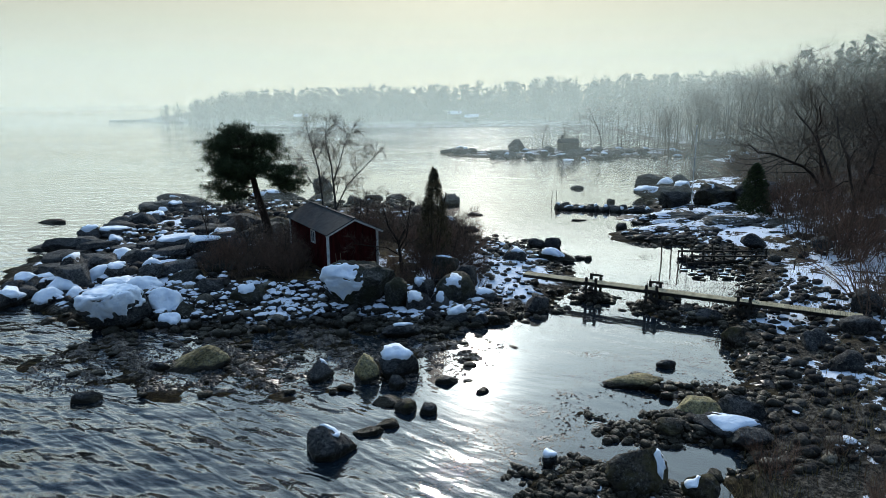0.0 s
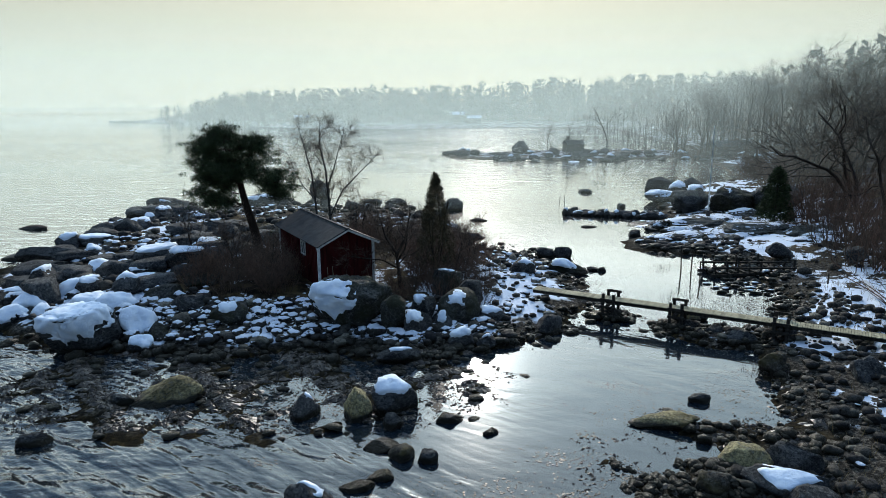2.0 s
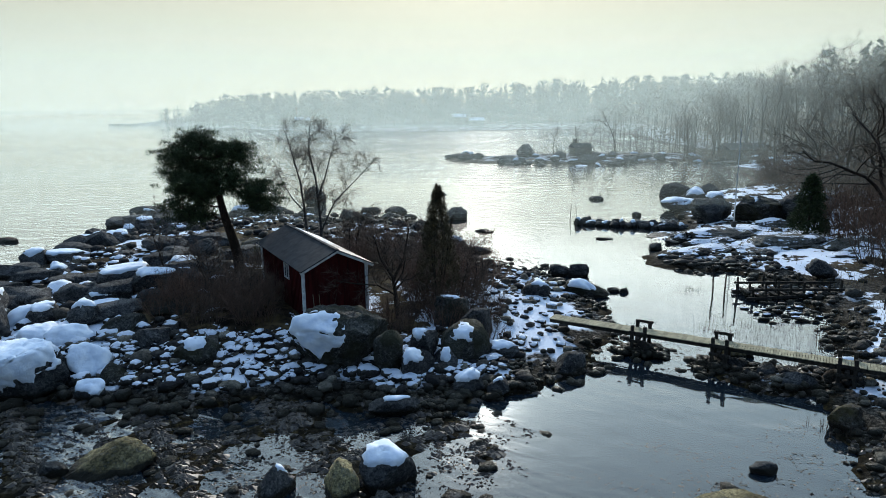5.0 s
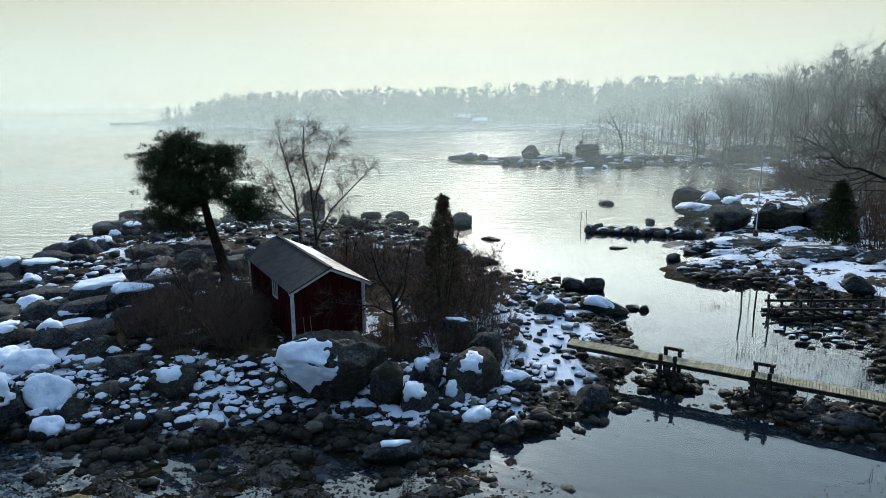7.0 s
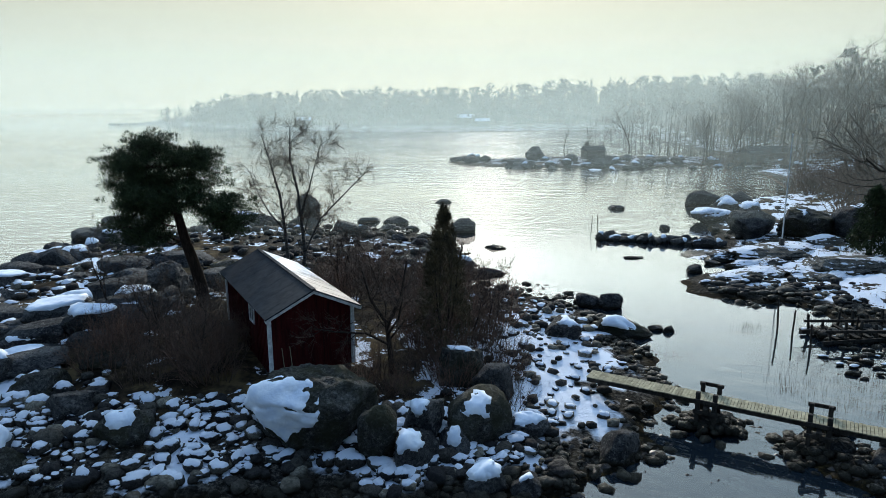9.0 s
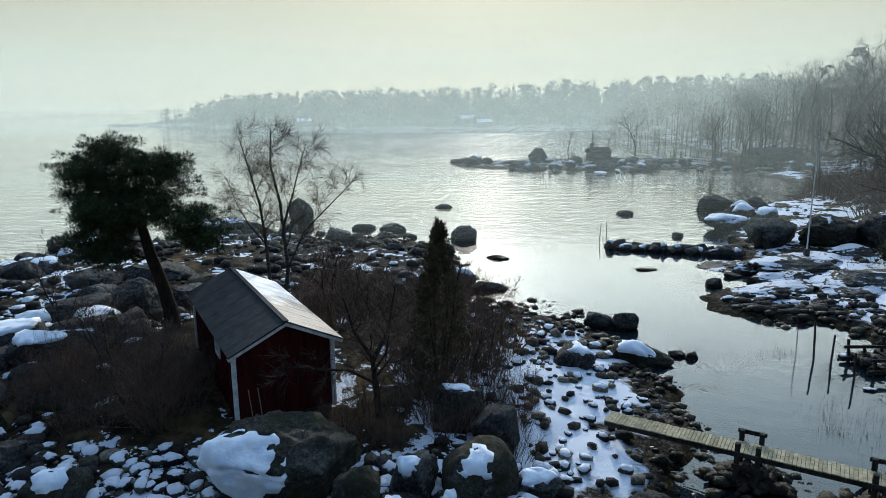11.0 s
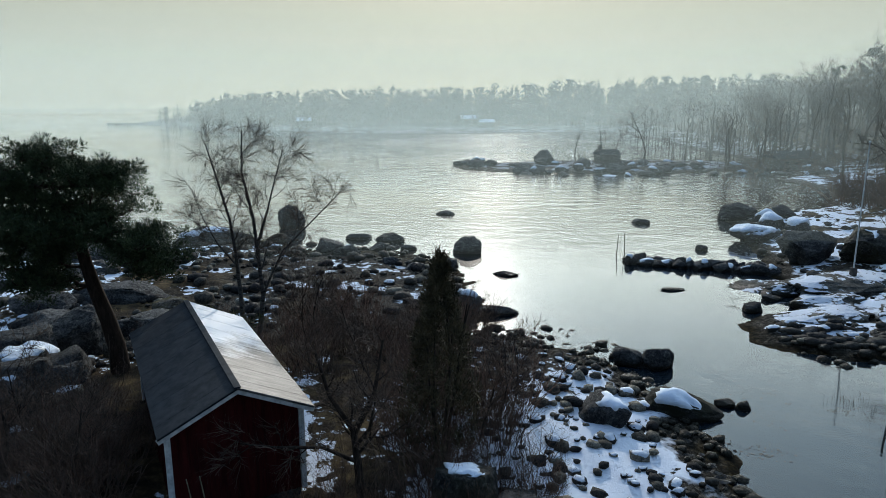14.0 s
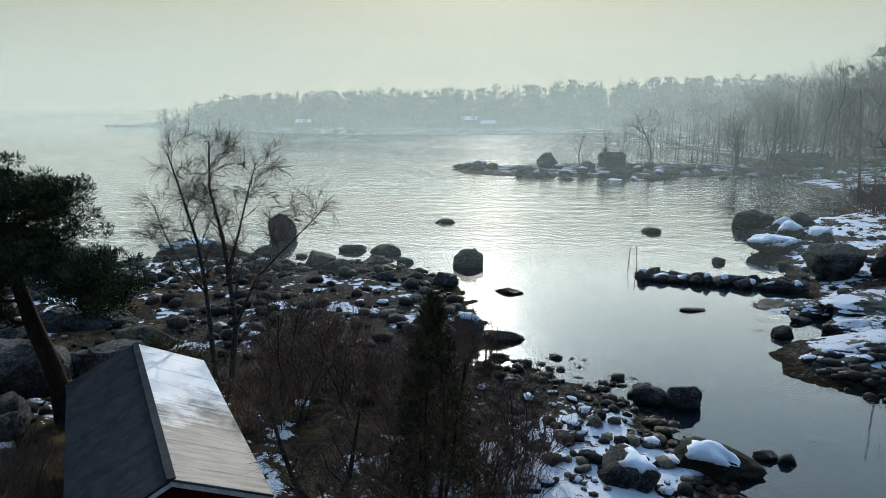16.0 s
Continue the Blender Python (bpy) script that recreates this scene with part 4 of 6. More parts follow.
for yy in (-0.26, 0.26):
    part("stringer", one_box(pose(BLEN / 2, yy, DECK - 0.12), BLEN, 0.09, 0.17, 0.008), M_DARK, bridge, "dark timber stringer")


def trestle(at, foot):
    t_ = part("trestle", one_box(pose(at, 0, DECK - 0.25), 0.16, 1.3, 0.14, 0.01), M_DARK, bridge, "dark timber trestle")
    for dx in (-0.27, 0.27):
        for yy in (-0.46, 0.46):
            top = DECK + 0.32
            part("post", one_box(pose(at + dx, yy, (foot + top) / 2), 0.14, 0.14, top - foot, 0.012), M_DARK, t_)
    for yy, z_ in ((0.46, DECK + 0.24), (-0.46, DECK + 0.02), (-0.46, DECK - 0.36), (0.46, DECK - 0.42)):
        part("rail", one_box(pose(at, yy + (0.097 if yy > 0 else -0.097), z_), 0.78, 0.05, 0.13, 0.008), M_DARK, t_)


for at in (4.18, 7.5, 12.05):
    p = BA + bdir * at
    trestle(at, 0.05 if at < 12 else gz(p.x, p.y) - 0.1)

# ---- ruined pier, mole, poles ----
for k in range(30):
    rng = random.Random(300 + k)
    along = 0.3 * k + rng.uniform(-0.2, 0.2)
    boulder(12.3 + along, 67.9 - 0.36 * along + (0.42 if k % 2 else -0.42) + rng.uniform(-0.15, 0.15), rng.uniform(0.9, 1.7), rng.uniform(0.8, 1.3), rng.uniform(0.5, 0.85), 300 + k, M_ROCK,
            rng.uniform(-40, 10), 0.72 if k % 4 == 0 else None, z=-0.15, thick=0.06, towards=(-0.2, -0.2, 1), label="dark angular stone of the old mole", group="mole stones", facets=14)
pier = empty("ruined_pier", pose(17.0, 42.6, 0, 0, 0, 6), "ruined dark timber pier on stone cribs with snow", "pier")
rng = random.Random(9)
for row, yy in enumerate((0.0, 1.6)):
    for k in range(9):
        hh = rng.uniform(0.5, 1.15)
        part("post", one_box(pose(0.2 + k * 0.75, yy, hh / 2 - 0.2, rng.uniform(-5, 5), rng.uniform(-6, 6), 0), 0.1, 0.1, hh + 0.4, 0.01), M_DARK, pier)
    part("beam", one_box(pose(3.2, yy - 0.09, 0.55, 0, 2, 0), 6.6, 0.1, 0.12, 0.01), M_DARK, pier)
    part("beam", one_box(pose(3.2, yy - 0.09, 0.2, 0, -1, 0), 6.8, 0.12, 0.16, 0.01), M_DARK, pier)
for k in range(11):
    part("board", one_box(pose(0.4 + k * 0.58, 0.8, 0.33 + rng.uniform(-0.03, 0.03), 0, 0, rng.uniform(-6, 6)), 0.22, 1.9, 0.04), M_DARK, pier)
for x_, y_, h_ in ((15.6, 44.3, 1.7), (16.1, 43.8, 1.3), (16.0, 42.0, 1.2), (18.7, 43.2, 1.2), (22.4, 39.3, 1.1), (12.0, 70.2, 1.5), (12.6, 70.4, 1.6)):
    bm = bmesh.new()
    bmesh.ops.create_cone(bm, cap_ends=True, segments=7, radius1=0.05 if y_ < 60 else 0.03, radius2=0.04 if y_ < 60 else 0.024, depth=h_ + 0.8, matrix=pose(x_, y_, h_ / 2 - 0.4, rng.uniform(-4, 4), rng.uniform(-4, 4)))
    tagged(part("mooring_post", bm, M_DARK), "dark wooden mooring post standing in the water", "post", "mooring posts")
flagpole = empty("flagpole", pose(23.6, 60.6, 0), "tall thin white flagpole on the rocks", "flagpole")
bm = bmesh.new()
bmesh.ops.create_cone(bm, cap_ends=True, segments=10, radius1=0.05, radius2=0.028, depth=7.6, matrix=pose(0, 0, 4.9))
part("shaft", bm, M_POLE, flagpole)
bm = bmesh.new()
bmesh.ops.create_uvsphere(bm, u_segments=8, v_segments=6, radius=0.07, matrix=pose(0, 0, 8.74))
part("finial", bm, M_POLE, flagpole)
part("foot", one_box(pose(0, 0, 1.15), 0.3, 0.3, 0.5, 0.02), M_CONCRETE, flagpole)


# ---- trees and bushes ----
class Wood:
    """Collects tapered limbs as plain tubes."""

    def __init__(self, seed):
        self.r = random.Random(seed)
        self.v, self.f, self.tips = [], [], []

    def tube(self, pts, radii, sides):
        base = len(self.v)
        if sides == 1:
            # the finest twigs are slim blades
            a = (pts[-1] - pts[0]).cross(Vector((self.r.gauss(0, 1), self.r.gauss(0, 1), self.r.gauss(0, 1)))).normalized()
            for i, p in enumerate(pts):
                self.v += [p + a * radii[i], p - a * radii[i]]
            for i in range(len(pts) - 1):
                b = base + 2 * i
                self.f.append((b, b + 1, b + 3, b + 2))
            return
        for i, p in enumerate(pts):
            d = (pts[min(i + 1, len(pts) - 1)] - pts[max(i - 1, 0)]).normalized()
            a = d.cross(Vector((0.3, 0.9, 0.2))).normalized()
            b = d.cross(a)
            for k in range(sides):
                t = 2 * math.pi * k / sides
                self.v.append(p + (a * math.cos(t) + b * math.sin(t)) * radii[i])
        for i in range(len(pts) - 1):
            for k in range(sides):
                k2 = (k + 1) % sides
                self.f.append((base + i * sides + k, base + i * sides + k2, base + (i + 1) * sides + k2, base + (i + 1) * sides + k))

    def limb(self, p, d, length, r0, depth, spec):
        """spec per level: segments, wander, lift, children, child length ratio, child angle, first child at, sides"""
        segs, wander, lift, kids, ratio, angle, first, sides = spec[min(depth, len(spec) - 1)]
        r, pts, radii = self.r, [p.copy()], [r0]
        dirs = [d]
        end_r = r0 * (0.35 if depth < len(spec) - 1 else 0.4)
        for i in range(segs):
            d = (d + Vector((r.gauss(0, wander), r.gauss(0, wander), r.gauss(0, wander) + lift))).normalized()
            p = p + d * (length / segs)
            pts.append(p)
            dirs.append(d)
            radii.append(r0 + (end_r - r0) * (i + 1) / segs)
        self.tube(pts, radii, sides)
        if depth + 1 < len(spec):
            for k in range(kids):
                t = first + (1 - first) * (k + r.random()) / kids
                i = min(int(t * segs), segs - 1)
                q = pts[i].lerp(pts[i + 1], t * segs - i)
                ax = dirs[i].orthogonal().normalized()
                ax.rotate(Matrix.Rotation(r.uniform(0, 2 * math.pi), 3, dirs[i]))
                nd = dirs[i].copy()
                nd.rotate(Matrix.Rotation(radians(angle * r.uniform(0.7, 1.25)), 3, ax))
                rr = radii[i] * (0.62 if depth else 0.5)
                self.limb(q, nd, length * ratio * r.uniform(0.7, 1.15) * (1.15 - 0.45 * t), rr, depth + 1, spec)
        else:
            self.tips.append((pts[-1], d))

    def mesh(self, name, mat):
        return mesh_from(name, self.v, self.f, mat, True)


def bare_tree(seed, height, r0, mat_trunk, mat_twig, spread_=1.0, stems=1, twigs=5, lean=0.1, limbs=9, wander=0.10):
    """Meshes of a leafless tree: trunk with limbs, and its twigs."""
    big, small = Wood(seed), Wood(seed + 1)
    spec = ((9, wander, 0.06, limbs, 0.52, 42 * spread_, 0.32, 7), (6, 0.06 + wander, 0.07, 6, 0.52, 40 * spread_, 0.2, 5), (5, 0.2, 0.05, 0, 0, 0, 0, 4))
    for s_ in range(stems):
        a = 2 * math.pi * s_ / max(stems, 1) + big.r.random()
        k = lean if stems > 1 else lean * 0.4
        big.limb(Vector((0.12 * math.cos(a), 0.12 * math.sin(a), -0.3)), Vector((k * math.cos(a), k * math.sin(a), 1)).normalized(), height * (0.78 + 0.15 * big.r.random()), r0, 0, spec)
    tspec = ((3, 0.2, 0.04, 4, 0.6, 38, 0.15, 1), (2, 0.22, 0.02, 0, 0, 0, 0, 1))
    for p, d in big.tips:
        for _ in range(twigs):
            nd = (d + Vector((small.r.gauss(0, 0.55), small.r.gauss(0, 0.55), small.r.gauss(0.1, 0.4)))).normalized()
            small.limb(p - d * small.r.uniform(0, 0.5), nd, height * small.r.uniform(0.05, 0.12), max(0.009, r0 * 0.06), 0, tspec)
    return big.mesh("trunk", mat_trunk), small.mesh("twig", mat_twig)


def bush_mesh(seed, height, width, stems, mat, thick=0.012, sides=3):
    wd = Wood(seed)
    spec = ((5, 0.16, 0.06, 6, 0.55, 36, 0.12, 3), (4 if sides > 1 else 3, 0.2, 0.05, 4, 0.55, 40, 0.15, sides), (2, 0.24, 0.03, 0, 0, 0, 0, 1))
    for _ in range(stems):
        a, rad = wd.r.uniform(0, 2 * math.pi), width * 0.5 * math.sqrt(wd.r.random())
        out = Vector((math.cos(a), math.sin(a), 0))
        wd.limb(out * rad * 0.45 + Vector((0, 0, -0.1)), (out * rad / width * 1.1 + Vector((0, 0, 1))).normalized(), height * wd.r.uniform(0.6, 1.0), thick, 0, spec)
    return wd.mesh("stems", mat)


def place_tree(name, meshes, x, y, label, category, group="", scale=1.0, turn=0.0, z=None, names=("trunk", "twig")):
    ob = empty(name, pose(x, y, gz(x, y) - 0.05 if z is None else z, 0, 0, turn) @ Matrix.Scale(scale, 4), label, category, group)
    for nm, me in zip(names, meshes):
        p_ = part(nm, me, None, ob)
        if nm == "twig":
            p_["kind"] = "stuff"
    return ob


def needles(seed, clumps, per, size, blade, mat, up=0.35):
    """Tufts of needles: many narrow blades round each clump's heart."""
    r = random.Random(seed)
    v, f = [], []
    for c, (rx, ry, rz) in clumps:
        for _ in range(per):
            d = Vector((r.gauss(0, 1), r.gauss(0, 1), r.gauss(0.25, 1))).normalized()
            rad = r.random() ** 0.5
            q = c + Vector((d.x * rx, d.y * ry, d.z * rz)) * rad
            out = (d + Vector((r.gauss(0, 0.5), r.gauss(0, 0.5), r.gauss(up, 0.5)))).normalized()
            side = out.cross(Vector((r.gauss(0, 1), r.gauss(0, 1), r.gauss(0, 1)))).normalized() * blade * r.uniform(0.6, 1.2)
            tip = out * size * r.uniform(0.6, 1.3)
            n = len(v)
            v += [q - side, q + side, q + tip + side * 0.3, q + tip - side * 0.3]
            f.append((n, n + 1, n + 2, n + 3))
    return mesh_from("crown", v, f, mat)


def grown(seed, trunk, rooted, hearts, bend=0.12, thin=0.010):
    """Limbs that reach from a trunk's upper points to every heart of foliage, thicker where they carry more."""
    r = random.Random(seed)
    at, up, load = list(trunk[rooted:]), [None] * len(trunk[rooted:]), [0] * len(trunk[rooted:])
    far = [0.0] * len(at)
    for h_ in sorted(hearts, key=lambda q: min((q - p).length for p in trunk[rooted:])):
        k = min(range(len(at)), key=lambda n: (at[n] - h_).length + 0.30 * far[n] + max(0.0, at[n].z - h_.z) * 0.5)
        a, gap = at[k], h_ - at[k]
        for u in (0.34, 0.68, 1.0):
            off = Vector((r.gauss(0, 1), r.gauss(0, 1), r.gauss(0, 0.7))) * gap.length * bend * (1 - u)
            at.append(a + gap * u + off - Vector((0, 0, gap.length * 0.16 * math.sin(u * math.pi))))
            up.append(k)
            far.append(far[k] + gap.length * 0.34)
            load.append(0)
            k = len(at) - 1
        while k is not None:
            load[k] += 1
            k = up[k]
    wd = Wood(seed)
    for k in range(len(at)):
        if up[k] is not None:
            r1, r0 = thin + 0.011 * math.sqrt(load[k]), thin + 0.011 * math.sqrt(min(load[up[k]], load[k] + 3))
            wd.tube([at[up[k]], at[k]], [r0, r1], 5)
    return wd


# the pine beside the hut: a leaning trunk and flat-topped masses of needles
pine_base = Vector((-12.0, 44.3, gz(-12.0, 44.3) - 0.1))
lift_z = Vector((0, 0, -pine_base.z))
trunk_pts = [Vector((0, 0, pine_base.z - 0.2))] + [Vector(p) for p in ((-0.08, 0, 2.4), (-0.3, 0, 3.4), (-0.6, -0.1, 4.6), (-0.75, -0.15, 5.4), (-0.9, -0.2, 6.4), (-1.25, -0.2, 7.3), (-1.6, -0.2, 8.2), (-1.75, -0.2, 9.0))]
trunk_pts = [p + lift_z for p in trunk_pts]
pr = random.Random(5)
hearts = []
for (cx, cy, cz), (rx, ry, rz), n_ in (((-1.6, 0, 8.4), (2.2, 1.9, 1.1), 130), ((-3.1, -0.2, 7.7), (1.0, 1.1, 0.95), 48), ((0.0, 0.2, 7.9), (1.2, 1.2, 1.0), 50), ((1.0, -0.2, 6.1), (1.5, 1.2, 0.75), 84),
                                       ((-2.5, -0.3, 5.6), (1.45, 1.3, 1.0), 105), ((-0.3, -0.7, 6.7), (1.2, 1.1, 0.7), 34), ((1.5, 0.3, 5.3), (1.0, 0.9, 0.4), 30), ((-1.6, 0.7, 6.6), (1.7, 1.0, 0.8), 44), ((-2.2, -0.5, 4.7), (1.2, 1.0, 0.4), 40), ((-1.3, -0.4, 6.9), (2.0, 1.5, 0.8), 60), ((-3.0, 0, 6.5), (0.9, 1.0, 0.7), 26)):
    while n_:
        d = Vector((pr.gauss(0, 1), pr.gauss(0, 1), pr.gauss(0.2, 1))).normalized() * pr.random() ** 0.28
        q = Vector((cx + d.x * rx, cy + d.y * ry, cz + d.z * rz))
        n_ -= 1
        if noise.noise(Vector((q.x * 1.1, q.y * 1.1, q.z * 1.9)) + Vector((9.4, 2.7, 5.3))) > -0.13:
            hearts.append(q + lift_z)
pw = grown(77, trunk_pts, 3, hearts)
pw.tube(trunk_pts, [0.36, 0.30, 0.27, 0.24, 0.21, 0.18, 0.14, 0.10, 0.05], 9)
pclumps = []
for q in hearts:
    s_ = pr.uniform(0.30, 0.50)
    pclumps.append((q + Vector((0, 0, 0.06)), (s_ * 1.15, s_ * 1.15, s_ * 0.6)))
    for _ in range(2):
        pclumps.append((q + Vector((pr.gauss(0, 0.32), pr.gauss(0, 0.32), pr.gauss(0.04, 0.14))), (s_ * 0.7, s_ * 0.7, s_ * 0.42)))
pine = empty("pine_tree", Matrix.Translation(pine_base), "old windswept pine with a broad dark green crown", "tree")
part("trunk", pw.mesh("trunk", M_BARK_PINE), None, pine, "reddish brown pine trunk and limbs")
part("crown", needles(6, pclumps, 72, 0.12, 0.017, M_NEEDLE, 0.6), None, pine, "dark green needle clumps")

# low green shrub pine behind the hut
lr = random.Random(55)
low_hearts = [Vector((lr.gauss(0, 0.75), lr.gauss(0, 0.6), 0.5 + 1.5 * lr.random())) for _ in range(34)]
low_trunk = [Vector((0, 0, -0.2)), Vector((0.05, 0, 0.4)), Vector((0.1, 0, 0.9)), Vector((0.1, 0.05, 1.5))]
lw = grown(56, low_trunk, 1, low_hearts)
lw.tube(low_trunk, [0.09, 0.08, 0.06, 0.03], 6)
shrub_pine = empty("shrub_pine", pose(-9.8, 46.6, gz(-9.8, 46.6)), "low olive green shrub pine behind the boathouse", "shrub")
part("trunk", lw.mesh("trunk", M_BARK_PINE), None, shrub_pine)
part("crown", needles(57, [(q, (0.30, 0.30, 0.2)) for q in low_hearts], 70, 0.13, 0.016, M_NEEDLE_OLIVE, 0.7), None, shrub_pine, "olive green needle tufts")


def stem_tree(seed, stems, limb_len, every, mat_trunk, mat_twig, twigs=5, droop=0.0, fine=0.008, angle=42):
    """A bare tree on given stems: limbs all along them, then a veil of twigs. stems: (points, foot radius, tip radius, first limb at)"""
    big, small = Wood(seed), Wood(seed + 1)
    spec = ((5, 0.17, 0.06, 5, 0.55, angle, 0.2, 4), (4, 0.2, 0.03, 0, 0, 0, 0, 3))
    for pts, r0, r1, first in stems:
        pts = [Vector(p) for p in pts]
        n = len(pts)
        big.tube(pts, [r0 + (r1 - r0) * i / (n - 1) for i in range(n)], 7)
        run_ = sum((pts[i + 1] - pts[i]).length for i in range(n - 1))
        kids = int(run_ * (1 - first) / every)
        for k in range(kids):
            u = first + (1 - first) * (k + big.r.random()) / kids
            i = min(int(u * (n - 1)), n - 2)
            q = pts[i].lerp(pts[i + 1], u * (n - 1) - i)
            along = (pts[i + 1] - pts[i]).normalized()
            ax = along.orthogonal().normalized()
            ax.rotate(Matrix.Rotation(big.r.uniform(0, 2 * math.pi), 3, along))
            along.rotate(Matrix.Rotation(radians(angle * big.r.uniform(0.7, 1.3)), 3, ax))
            big.limb(q, along, limb_len * big.r.uniform(0.6, 1.15) * (1.1 - 0.5 * u), max(fine * 1.6, (r0 + (r1 - r0) * u) * 0.5), 0, spec)
        big.tips.append((pts[-1], (pts[-1] - pts[-2]).normalized()))
    tspec = ((4, 0.2, -droop, 4, 0.6, 34, 0.1, 1), (3, 0.2, -droop * 1.5, 0, 0, 0, 0, 1))
    for p, d in big.tips:
        for _ in range(twigs):
            nd = (d + Vector((small.r.gauss(0, 0.5), small.r.gauss(0, 0.5), small.r.gauss(0.05, 0.35)))).normalized()
            small.limb(p - d * small.r.uniform(0, 0.4), nd, limb_len * small.r.uniform(0.3, 0.55), fine, 0, tspec)
    return big.mesh("trunk", mat_trunk), small.mesh("twig", mat_twig)


# birch behind the hut: two stems and three ascending boughs
bz = gz(-8.6, 48.6)
birch_stems = [([(-0.3, 0, -0.2), (-0.32, 0, 3.05 - bz), (-0.45, 0.1, 4.8 - bz), (-0.6, 0.1, 6.2 - bz), (-1.0, 0, 8.0 - bz), (-1.33, -0.1, 9.4 - bz)], 0.11, 0.022, 0.3),
               ([(0.3, 0, -0.2), (0.62, 0, 3.05 - bz), (0.55, -0.1, 4.6 - bz), (0.45, -0.2, 6.4 - bz), (0.1, -0.2, 8.2 - bz), (0.23, -0.3, 9.8 - bz)], 0.12, 0.022, 0.3),
               ([(0.62, 0, 3.05 - bz), (1.0, -0.2, 3.85 - bz), (1.6, -0.3, 5.0 - bz), (2.5, -0.2, 5.9 - bz), (3.3, 0, 6.7 - bz), (4.0, 0, 7.4 - bz)], 0.065, 0.015, 0.2),
               ([(-0.42, 0.1, 4.3 - bz), (-1.2, 0.2, 5.2 - bz), (-1.8, 0.4, 6.2 - bz), (-2.2, 0.5, 7.3 - bz)], 0.05, 0.015, 0.2),
               ([(0.5, -0.1, 5.2 - bz), (1.1, -0.5, 6.6 - bz), (1.5, -0.6, 7.9 - bz), (1.9, -0.6, 9.1 - bz)], 0.05, 0.015, 0.2)]
place_tree("birch_tree", stem_tree(23, birch_stems, 1.55, 0.33, M_BARK_BIRCH, M_TWIG, 7, 0.08, 0.008), -8.6, 48.6, "bare two-stemmed birch with fine drooping twigs", "tree", z=bz)

# juniper: upswept plumes round a ragged cone
jr = random.Random(8)
jclumps = []
for k in range(520):
    t = jr.random() ** 0.85
    rad = (1.30 * (1 - t) ** 0.66 * (0.8 + 0.2 * min(1, t * 6)) + 0.03) * jr.uniform(0.5, 1.08)
    a = jr.uniform(0, 2 * math.pi)
    s_ = 0.06 + 0.07 * (1 - t)
    jclumps.append((Vector((rad * math.cos(a), rad * math.sin(a), 0.3 + t * 5.6)), (s_, s_, jr.uniform(0.22, 0.42))))
juniper = empty("juniper", pose(-0.4, 38.6, gz(-0.4, 38.6)), "tall dark columnar juniper with a pointed tip", "tree")
jw = Wood(4)
for k in range(6):
    jw.limb(Vector((0.12 * math.cos(k * 1.3), 0.12 * math.sin(k * 1.3), -0.2)), Vector((0.08 * math.cos(k * 1.3), 0.08 * math.sin(k * 1.3), 1)), 4.9, 0.05, 1, ((1, 0, 0, 0, 0, 0, 0, 4), (6, 0.05, 0.05, 0, 0, 0, 0, 5)))
part("trunk", jw.mesh("trunk", M_BARK), None, juniper)
part("crown", needles(9, jclumps, 26, 0.15, 0.015, M_JUNIPER, 0.8), None, juniper)

# small crooked tree and the thickets round the hut
crooked = [([(0, 0, -0.2), (-0.1, 0, 1.2), (-0.2, 0.1, 2.0), (-0.75, 0.1, 2.9), (-1.05, 0.1, 4.0)], 0.13, 0.03, 0.3), ([(-0.18, 0.1, 1.9), (0.35, 0, 3.0), (0.6, -0.1, 4.4)], 0.09, 0.025, 0.2),
           ([(-0.1, 0, 1.2), (-0.9, -0.3, 1.75), (-1.9, -0.6, 1.9), (-2.7, -0.8, 2.1)], 0.06, 0.015, 0.2), ([(-0.15, 0, 1.6), (0.3, -0.6, 2.4), (0.5, -1.0, 3.3)], 0.06, 0.02, 0.2)]
place_tree("crooked_tree", stem_tree(31, crooked, 1.15, 0.26, M_BARK, M_TWIG, 5, 0.0, 0.009, 50), -2.3, 36.8, "small crooked bare tree in front of the hut", "tree")
place_tree("sapling", bare_tree(33, 4.2, 0.05, M_BARK, M_TWIG, 0.9, 1, 4), -15.4, 42.0, "thin bare sapling beside the pine", "tree")
BUSH = [bush_mesh(40 + k, 2.2, 2.6, 20, M_TWIG if k % 2 else M_TWIG_RED, 0.019) for k in range(4)]
THICKET = [bush_mesh(50 + k, 2.2, 3.0, 13, M_TWIG if k % 3 else M_TWIG_RED, 0.022, 1) for k in range(4)]


def bush(x, y, scale, k, turn, label="leafless brown bush among the rocks", group="bushes on the island", z=None, kinds=BUSH):
    ob = new("bush", kinds[k % 4])
    ob.matrix_basis = pose(x, y, gz(x, y) - 0.05 if z is None else z, 0, 0, turn) @ Matrix.Scale(scale, 4)
    return tagged(ob, label, "bush", group)


br = random.Random(12)
for k in range(27):
    bush(br.uniform(-13.8, -7.4), br.uniform(35.4, 40.0), br.uniform(0.5, 1.05), k, br.uniform(0, 360))
for k in range(26):
    bush(br.uniform(-2.6, 2.7), br.uniform(36.0, 45.0), br.uniform(0.6, 1.2), k, br.uniform(0, 360))
for k in range(34):
    bush(br.uniform(-8.0, 1.0), br.uniform(43.0, 54.0), br.uniform(0.8, 1.3), k, br.uniform(0, 360))
for k in range(16):
    u_ = br.random()
    bush(-7.4 - 3.0 * u_ + br.uniform(-1.2, 0.0), 34.9 + 4.6 * u_ + br.uniform(-0.4, 0.5), br.uniform(0.75, 1.15), k, br.uniform(0, 360))
